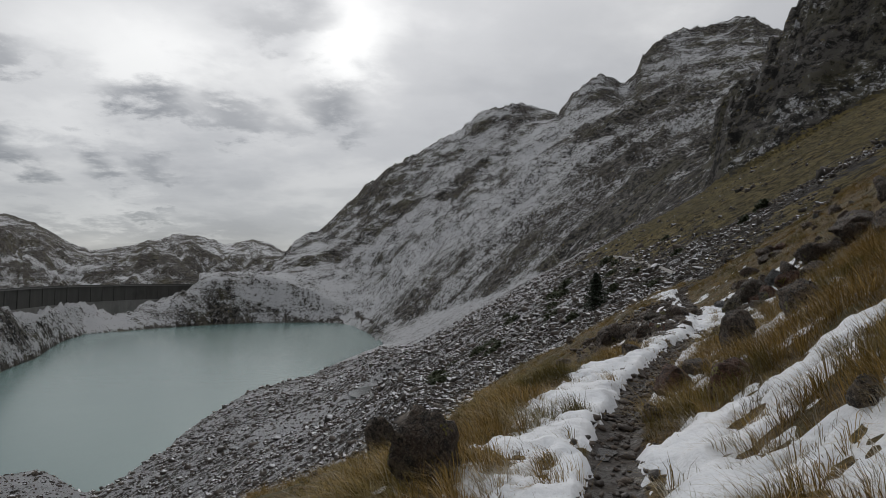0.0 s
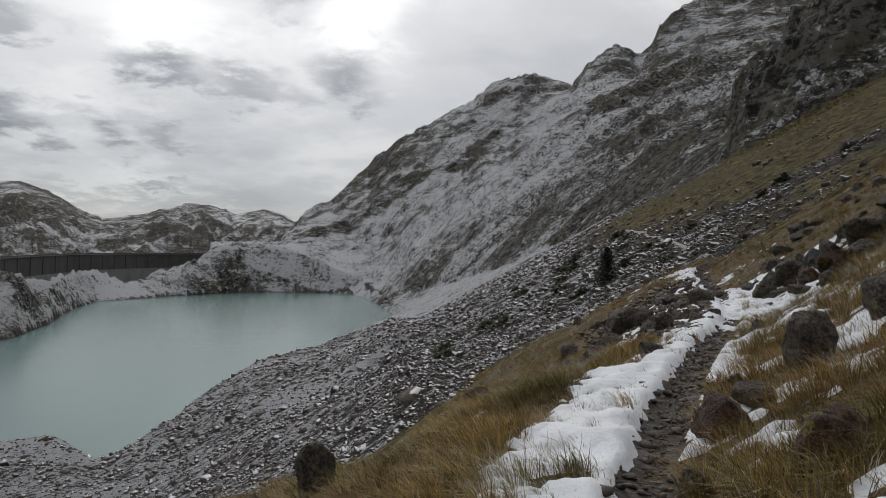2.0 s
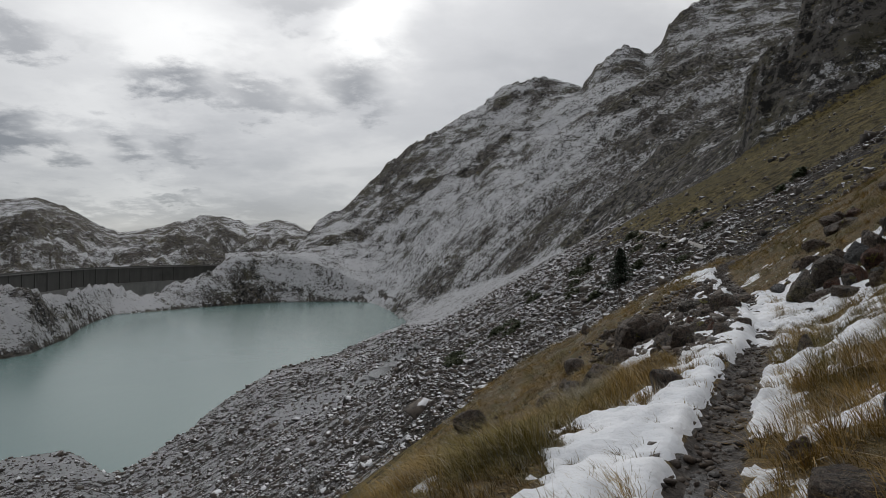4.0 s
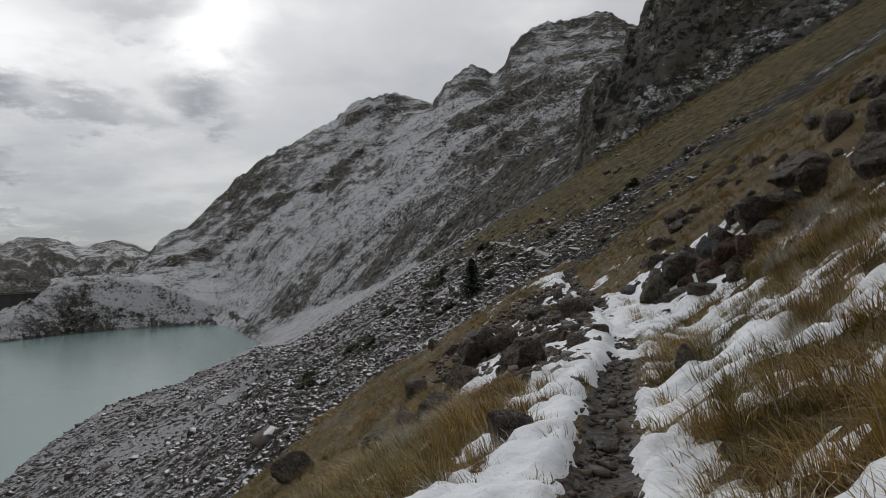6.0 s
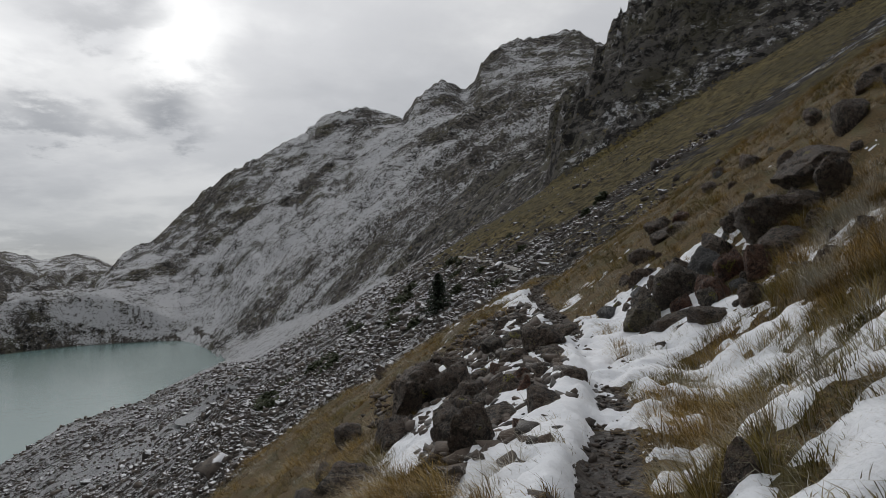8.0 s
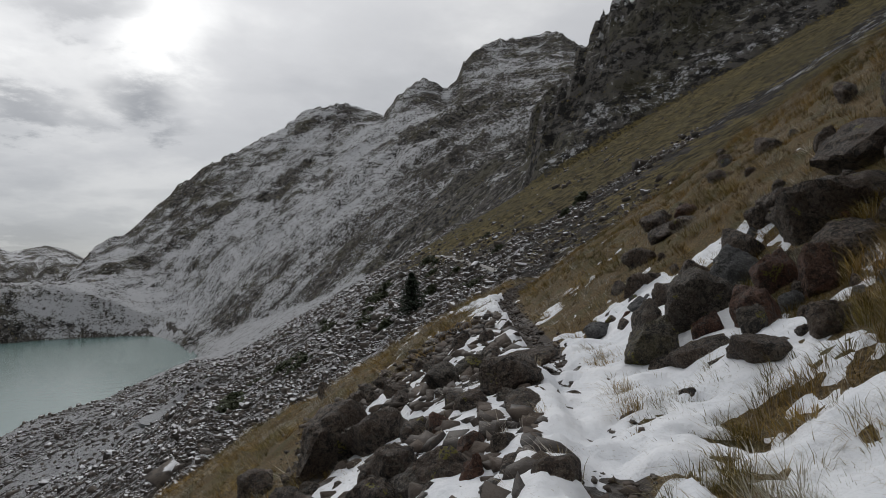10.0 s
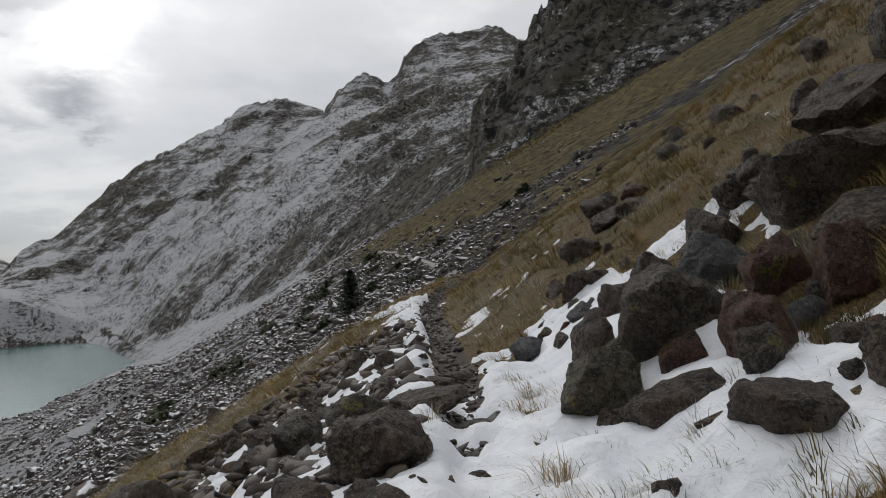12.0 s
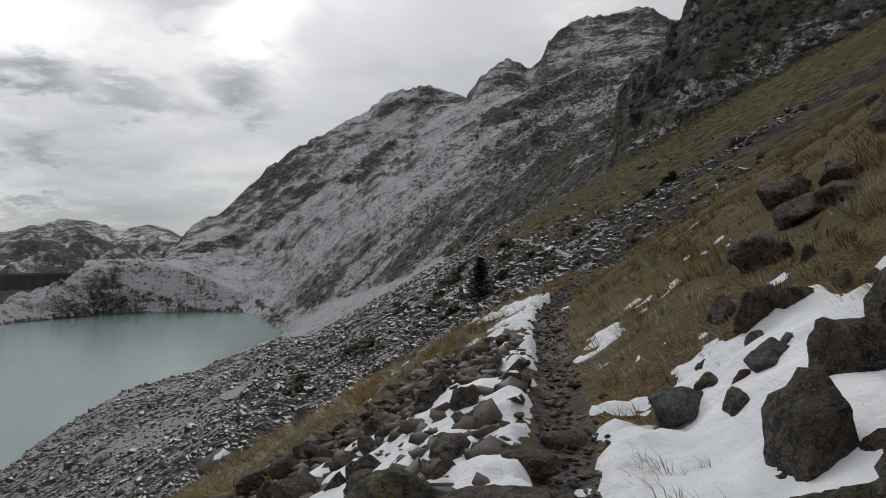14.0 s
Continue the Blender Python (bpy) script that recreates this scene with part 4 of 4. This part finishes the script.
def mat_scree():
    m = Nodes("scree_blocks")
    r = m.island()
    color = m.mix(r, (0.020, 0.017, 0.015), (0.150, 0.124, 0.102))
    color = m.mix(m.step(m.noise(1.5, 5, 0.7), 0.45, 0.6), color, (0.06, 0.050, 0.042))
    cap = m.calc("ADD", m.normal_z(), m.calc("MULTIPLY", m.calc("SUBTRACT", m.noise(0.35, 6, 0.75), 0.5), 3.0))
    cap = m.calc("SUBTRACT", cap, m.calc("MULTIPLY", r, 0.35))
    color = m.mix(m.step(cap, 0.58, 0.74), color, (0.71, 0.72, 0.74))
    return m.done(color, 0.85, m.noise(6, 5, 0.7), 0.08)


def rubble_blocks(name, pts, size, seed, material, label, category):
    """Many six-sided broken blocks in one mesh."""
    rng = np.random.default_rng(seed)
    n = len(pts)
    cube = np.array([(i, j, k) for k in (-1, 1) for j in (-1, 1) for i in (-1, 1)], float)
    six = np.array([(0, 2, 3, 1), (4, 5, 7, 6), (0, 1, 5, 4), (1, 3, 7, 5), (3, 2, 6, 7), (2, 0, 4, 6)])
    v = (cube[None] * rng.uniform(0.5, 1.1, (n, 8, 1)) + rng.normal(0, 0.16, (n, 8, 3))) * rng.uniform(0.55, 1.15, (n, 1, 3)) * np.array([1.0, 1.0, 0.8])
    a, b = rng.uniform(0, math.tau, n)[:, None], rng.normal(0, 0.4, n)[:, None]
    x, z = v[..., 0] * np.cos(b) - v[..., 2] * np.sin(b), v[..., 0] * np.sin(b) + v[..., 2] * np.cos(b)
    x, y = x * np.cos(a) - v[..., 1] * np.sin(a), x * np.sin(a) + v[..., 1] * np.cos(a)
    v = np.stack([x, y, z], -1) * (0.5 * size)[:, None, None] + pts[:, None]
    faces = (np.arange(n)[:, None, None] * 8 + six[None]).reshape(-1, 4)
    return tagged(soup(name, v.reshape(-1, 3), [faces], material), label, category, kind="stuff")


def build_scree():
    rng = np.random.default_rng(12)
    n = 90000
    az, d = np.radians(rng.uniform(-14, 60, n)), 45 * (430 / 45) ** rng.random(n)
    x, y = -np.sin(az) * d, 10 + np.cos(az) * d
    z, snow, grass, cliff = land(x, y)
    clump = fbm(x / 14, y / 14, 3, 91)
    ok = (z > LAKE_Z - 0.3) & ((cliff < 0.2) | (az > 0)) & (d < np.where(az < 0.1, 280, 430)) & (rng.random(n) < np.clip(0.9 - 0.95 * grass + 0.5 * clump, 0.03, 1)) & (spur(x, y) < z - 1.5) & (np.hypot((x - POND[0]) / 7, (y - POND[1]) / 11) > 1.5)
    size = (rng.gamma(0.95, 0.16, n) * (0.5 + d / 120)).clip(0.09, 2.4)
    rubble_blocks("scree", np.stack([x, y, z + 0.12 * size], -1)[ok], size[ok], 13, mat_scree(), "dark snow-dusted scree blocks strewn down the valley side", "scree")


def build_puddles():
    for x, y, w, d in ((-0.78, 5.55, 0.13, 0.24), (-0.70, 9.2, 0.14, 0.5), (-0.52, 12.2, 0.10, 0.3)):
        z = float(ground(np.array([x]), np.array([y]))[0]) + 0.012
        ring = [(x + w * math.cos(a) * (1 + 0.25 * math.sin(3 * a + y)), y + d * math.sin(a) * (1 + 0.2 * math.cos(2 * a)), z) for a in (math.tau * k / 28 for k in range(28))]
        me = bpy.data.meshes.new("puddle")
        me.from_pydata(ring, [], [list(range(28))])
        me.materials.append(MUD)
        tagged(new("puddle", me), "shallow muddy meltwater puddle on the trail", "puddle")


build_puddles()
build_trail_stones()
build_scree()


# ---- grass ----
def blades(name, tx, ty, count, length, width, seed, label, straight=False):
    """Dry grass in tufts: bent single blades, combed downhill by wind and snow."""
    rng = np.random.default_rng(seed)
    n = len(tx)
    x, y = np.repeat(tx, count), np.repeat(ty, count)
    spread = np.repeat(rng.uniform(0.05, 0.14, n), count)
    ang, rad = rng.uniform(0, math.tau, n * count), np.sqrt(rng.random(n * count))
    x, y = x + spread * rad * np.cos(ang), y + spread * rad * np.sin(ang)
    z = ground(x, y) - 0.01
    depth = snow_depth(x, y)
    clump = fbm(tx / 0.55, ty / 0.55, 2, 151)
    tone = np.clip(0.5 + 0.9 * clump + rng.normal(0, 0.22, n), 0, 1)
    size = np.repeat(length * (0.8 + 0.7 * clump) * rng.uniform(0.6, 1.35, n), count) * rng.uniform(0.6, 1.15, n * count) * np.where(depth > 0.01, 0.7, 1.0)
    lean = np.repeat(rng.normal(0, 0.5, n), count) + math.pi + 0.45
    down = np.repeat(rng.uniform(0.25, 1.0, n), count)
    lx = down * np.cos(lean) + 0.85 * rad * np.cos(ang) + rng.normal(0, 0.15, n * count)
    ly = down * np.sin(lean) + 0.85 * rad * np.sin(ang) + rng.normal(0, 0.15, n * count)
    bend = rng.uniform(0.45, 1.15, n * count)
    px, py = -np.sin(ang), np.cos(ang)
    w = width * rng.uniform(0.6, 1.3, n * count)
    pts = []
    for t, k in ((0.0, 1.0), (1.0, 0.0)) if straight else ((0.0, 1.0), (0.5, 0.85), (1.0, 0.0)):
        h = size * (t * (1.1 - 0.2 * bend) - 0.55 * bend * t * t)
        out = size * bend * (0.25 * t + 0.65 * t * t)
        c = np.stack([x + lx * out, y + ly * out, z + h], -1)
        side = np.stack([px, py, 0 * px], -1) * (0.5 * w * k)[:, None]
        pts += [c - side, c + side] if k else [c]
    v = np.stack(pts, 1)
    each = 3 if straight else 5
    base = np.arange(n * count)[:, None] * each
    faces = [base + np.array([0, 1, 2])] if straight else [base + np.array([0, 1, 3, 2]), base + np.array([2, 3, 4])]
    frost = np.clip(ease(depth, 0.0, 0.05) * np.repeat(rng.uniform(0.2, 1.0, n), count) + rng.normal(0, 0.08, n * count), 0, 0.9)
    frost = np.maximum(frost, 0.85 * ease(fbm(x / 0.8, y / 0.8, 3, 141) - 0.01 * np.maximum(y - 24, 0), 0.10, 0.34) * ease(y, 12, 16) * rng.uniform(0.3, 1.0, n * count))
    frost = np.where(rng.random(n * count) < 0.06, np.maximum(frost, 0.5), frost)
    ob = soup(name, v.reshape(-1, 3), faces, GRASS, (("frost", np.repeat(frost, each)), ("tone", np.repeat(np.repeat(tone, count), each))))
    return tagged(ob, label, "grass", kind="stuff")


def tufts(n, x0, x1, y0, y1, seed):
    rng = np.random.default_rng(seed)
    x, y = rng.uniform(x0, x1, n), rng.uniform(y0, y1, n)
    s = x - trail_x(y)
    depth = snow_depth(x, y)
    clump = fbm(x / 0.9, y / 0.9, 3, 131)
    keep = np.clip(0.95 + 0.9 * clump, 0.1, 1) * np.where(depth > 0.012, 0.36 + 0.55 * ease(clump, 0.0, 0.25), 1.0)
    rubble = (s < -0.35) & (-s < 1.2 + 0.33 * (y - 14)) & (y > 15.5) & (y < 25.5)
    keep = np.where(rubble, keep * 0.14, keep)
    pile = (s > 0.9) & (y > 18.0) & (y - 1.1 * s < 23.5) & (s < 2.0) & (y < 22.4)
    keep = np.where(pile, keep * 0.8, keep) * (np.abs(s) > 0.24 + 0.12 * rng.random(n))
    ok = (rng.random(n) < keep) & (spur(x, y) > land(x, y)[0] - 1.5)
    for a, b, r in BOULDER_SPOTS:
        if r > 0.12:
            ok &= (x - a) ** 2 + (y - b) ** 2 > (0.9 * r) ** 2
    return x[ok], y[ok]


blades("grass_close", *tufts(12500, -3.4, 4.2, 1.2, 22.0, 51), 32, 0.33, 0.0052, 52, "dry golden-brown alpine grass tussocks with frost")
blades("grass_slope", *tufts(27000, -10.5, 16.5, 7.0, 47.0, 53), 24, 0.27, 0.0085, 54, "dry golden-brown grass covering the steep slope", True)


# ---- shrubs and the lone conifer ----
def leaf_cloud(points, size, seed, flat=0.5):
    """Small pointed leaf faces at the given points."""
    rng = np.random.default_rng(seed)
    n = len(points)
    a, b = rng.uniform(0, math.tau, n), rng.normal(0, flat, n)
    d = np.stack([np.cos(a) * np.cos(b), np.sin(a) * np.cos(b), np.sin(b)], -1)
    s = np.stack([-np.sin(a), np.cos(a), rng.normal(0, 0.5, n)], -1)
    k = size * rng.uniform(0.6, 1.3, n)[:, None]
    v = np.stack([points - 0.5 * k * d, points + 0.28 * k * s, points + 0.6 * k * d, points - 0.28 * k * s], 1)
    return v.reshape(-1, 3), [np.arange(4 * n).reshape(n, 4)]


def conifer(x, y, height, seed):
    rng = random.Random(seed)
    root = new("conifer")
    z = float(land(np.array([x]), np.array([y]))[0][0])
    root.location = (x, y, z - 0.1)
    tagged(root, "small dark green spruce standing alone on the scree", "tree")
    bm = bmesh.new()
    bmesh.ops.create_cone(bm, cap_ends=True, segments=9, radius1=0.035 * height, radius2=0.004 * height, depth=height, matrix=Matrix.Translation((0, 0, height / 2)))
    part("trunk", bm, BARK, root)
    pts = []
    for k in range(46):
        t = 0.05 + 0.93 * k / 46
        reach = height * 0.60 * (1 - t) ** 0.85 * rng.uniform(0.75, 1.15) + 0.06
        for j in range(8):
            a = rng.uniform(0, math.tau)
            r = reach * rng.uniform(0.55, 1.12)
            for i in range(11):
                f = (i + rng.random()) / 11
                droop = -0.32 * r * f + 0.18 * r * f * f
                pts.append((r * f * math.cos(a) + rng.gauss(0, 0.05), r * f * math.sin(a) + rng.gauss(0, 0.05), t * height + droop + rng.gauss(0, 0.04)))
    v, faces = leaf_cloud(np.array(pts), 0.30, seed)
    crown = soup("crown", v, faces, NEEDLES)
    crown.parent = root


def shrub(x, y, w, h, seed):
    rng = np.random.default_rng(seed)
    n = 420
    z = float(land(np.array([x]), np.array([y]))[0][0])
    p = rng.normal(0, 1, (n, 3))
    p = p / np.linalg.norm(p, axis=1)[:, None] * rng.uniform(0.35, 1, (n, 1)) * np.array([w / 2, w / 2, h])
    p[:, 2] = np.abs(p[:, 2])
    p[:, :2] += 0.16 * w * np.stack([wave(p[:, 2] * 3, p[:, 0] * 3, seed), wave(p[:, 1] * 3, p[:, 2] * 3, seed + 1)], -1)
    p = p + (x, y, 0)
    p[:, 2] += land(p[:, 0], p[:, 1])[0] - 0.05
    v, faces = leaf_cloud(p, 0.32 * h + 0.12, seed)
    tagged(soup("shrub", v, faces, SHRUB), "low dark green alpine shrub on the scree", "shrub", "shrubs on the scree")


conifer(-13.3, 89.0, 4.9, 3)
SHRUBS = [(7.9, 107.6, 2.2, 1.5), (5.2, 103.0, 1.6, 1.0), (-31.4, 102.0, 3.2, 1.3), (-16.6, 89.5, 1.8, 1.2), (-44.5, 159.0, 4.0, 1.6), (-36.9, 110.0, 3.4, 1.4), (-37.6, 94.5, 3.4, 1.3), (-23.1, 106.0, 2.6, 1.2), (-35.4, 112.5, 3.0, 1.2), (-42.3, 104.7, 3.2, 1.3), (-34.6, 161.4, 3.6, 1.8), (-12.0, 96.0, 1.8, 1.3), (-26.0, 120.0, 2.6, 1.4), (-30.0, 150.0, 3.2, 2.0), (-33.0, 168.0, 3.6, 2.2), (-24.0, 176.0, 4.0, 2.0)]
for k, row in enumerate(SHRUBS):
    shrub(*row, 200 + k)
rng = random.Random(31)
for k in range(15):
    a, d = radians(rng.uniform(2, 30)), rng.uniform(70, 300)
    shrub(-math.sin(a) * d, 10 + math.cos(a) * d, rng.uniform(0.8, 2.2) * (1 + d / 300), rng.uniform(0.4, 0.9) * (1 + d / 400), 300 + k)


# ---- the dam ----
DAM_TOP = -24.0


def dam_line(t):
    """Plan of the wall from its far abutment (t = 0) to its near end (t = 1)."""
    az = radians(42.3 + 15.2 * t)
    d = np.interp(t, [0, 0.3, 0.64, 0.88, 1.0], [952, 895, 803, 694, 640])
    return Vector((-math.sin(az) * d, math.cos(az) * d, 0))


def dam_strip(t0, t1, steps, front, thick, z0, z1):
    """A band of the wall: in front of its face by front metres, that thick, from z0 up to z1."""
    bm = bmesh.new()
    rings = []
    for k in range(steps + 1):
        t = t0 + (t1 - t0) * k / steps
        p, along = dam_line(t), (dam_line(t + 0.004) - dam_line(t - 0.004)).normalized()
        face = Vector((-along.y, along.x, 0))
        face = face if face.dot(-p) > 0 else -face
        a, b = p + face * front, p + face * (front - thick)
        rings.append([bm.verts.new((q.x, q.y, z)) for q, z in ((a, z0), (a, z1), (b, z1), (b, z0))])
    for r, s in zip(rings, rings[1:]):
        for i in range(4):
            bm.faces.new((r[i], s[i], s[(i + 1) % 4], r[(i + 1) % 4]))
    bm.faces.new(rings[0])
    bm.faces.new(rings[-1][::-1])
    bmesh.ops.recalc_face_normals(bm, faces=bm.faces)
    return bm


def build_dam():
    root = new("dam")
    root.location = (0, 0, 0)
    tagged(root, "long stained grey concrete dam wall across the valley", "dam")
    part("wall", dam_strip(0, 1, 40, 0, 9, -95, DAM_TOP - 1.4), CONCRETE, root)
    part("crest_slab", dam_strip(0, 1, 40, 1.1, 11, DAM_TOP - 1.4, DAM_TOP - 0.5), CONCRETE_LIGHT, root)
    part("parapet", dam_strip(0, 1, 40, 0.9, 0.5, DAM_TOP - 0.5, DAM_TOP + 0.6), CONCRETE, root)
    part("ledge", dam_strip(0.18, 0.62, 30, 1.6, 1.6, -43.6, -42.6), CONCRETE_LIGHT, root, "pale ledge line across the wall")
    part("plinth", dam_strip(0, 1, 40, 1.2, 1.2, -95, -43.6), CONCRETE_LIGHT, root)
    for k in range(19):
        t = 0.02 + 0.052 * k
        part("pilaster", dam_strip(t, t + 0.0045, 1, 0.7, 0.7, -43, DAM_TOP - 1.4), CONCRETE, root)


build_dam()


# ---- the trail farther on ----
def build_far_trail():
    ys = np.linspace(84, 216, 90)
    xs = np.interp(ys, *FAR_TRAIL) + 0.5 * wave(ys / 9, ys * 0, 7)
    side = np.array([-0.3, -0.1, 0.1, 0.3])
    x, y = xs[:, None] + side, ys[:, None] + 0 * side
    z = land(x, y)[0].max(1, keepdims=True) + np.array([-0.5, 0.06, 0.06, -0.5])
    tagged(sheet("trail_far", x, y, z, FOOTPATH), "snowy footpath crossing the far grass slope", "path", kind="structure")


build_far_trail()
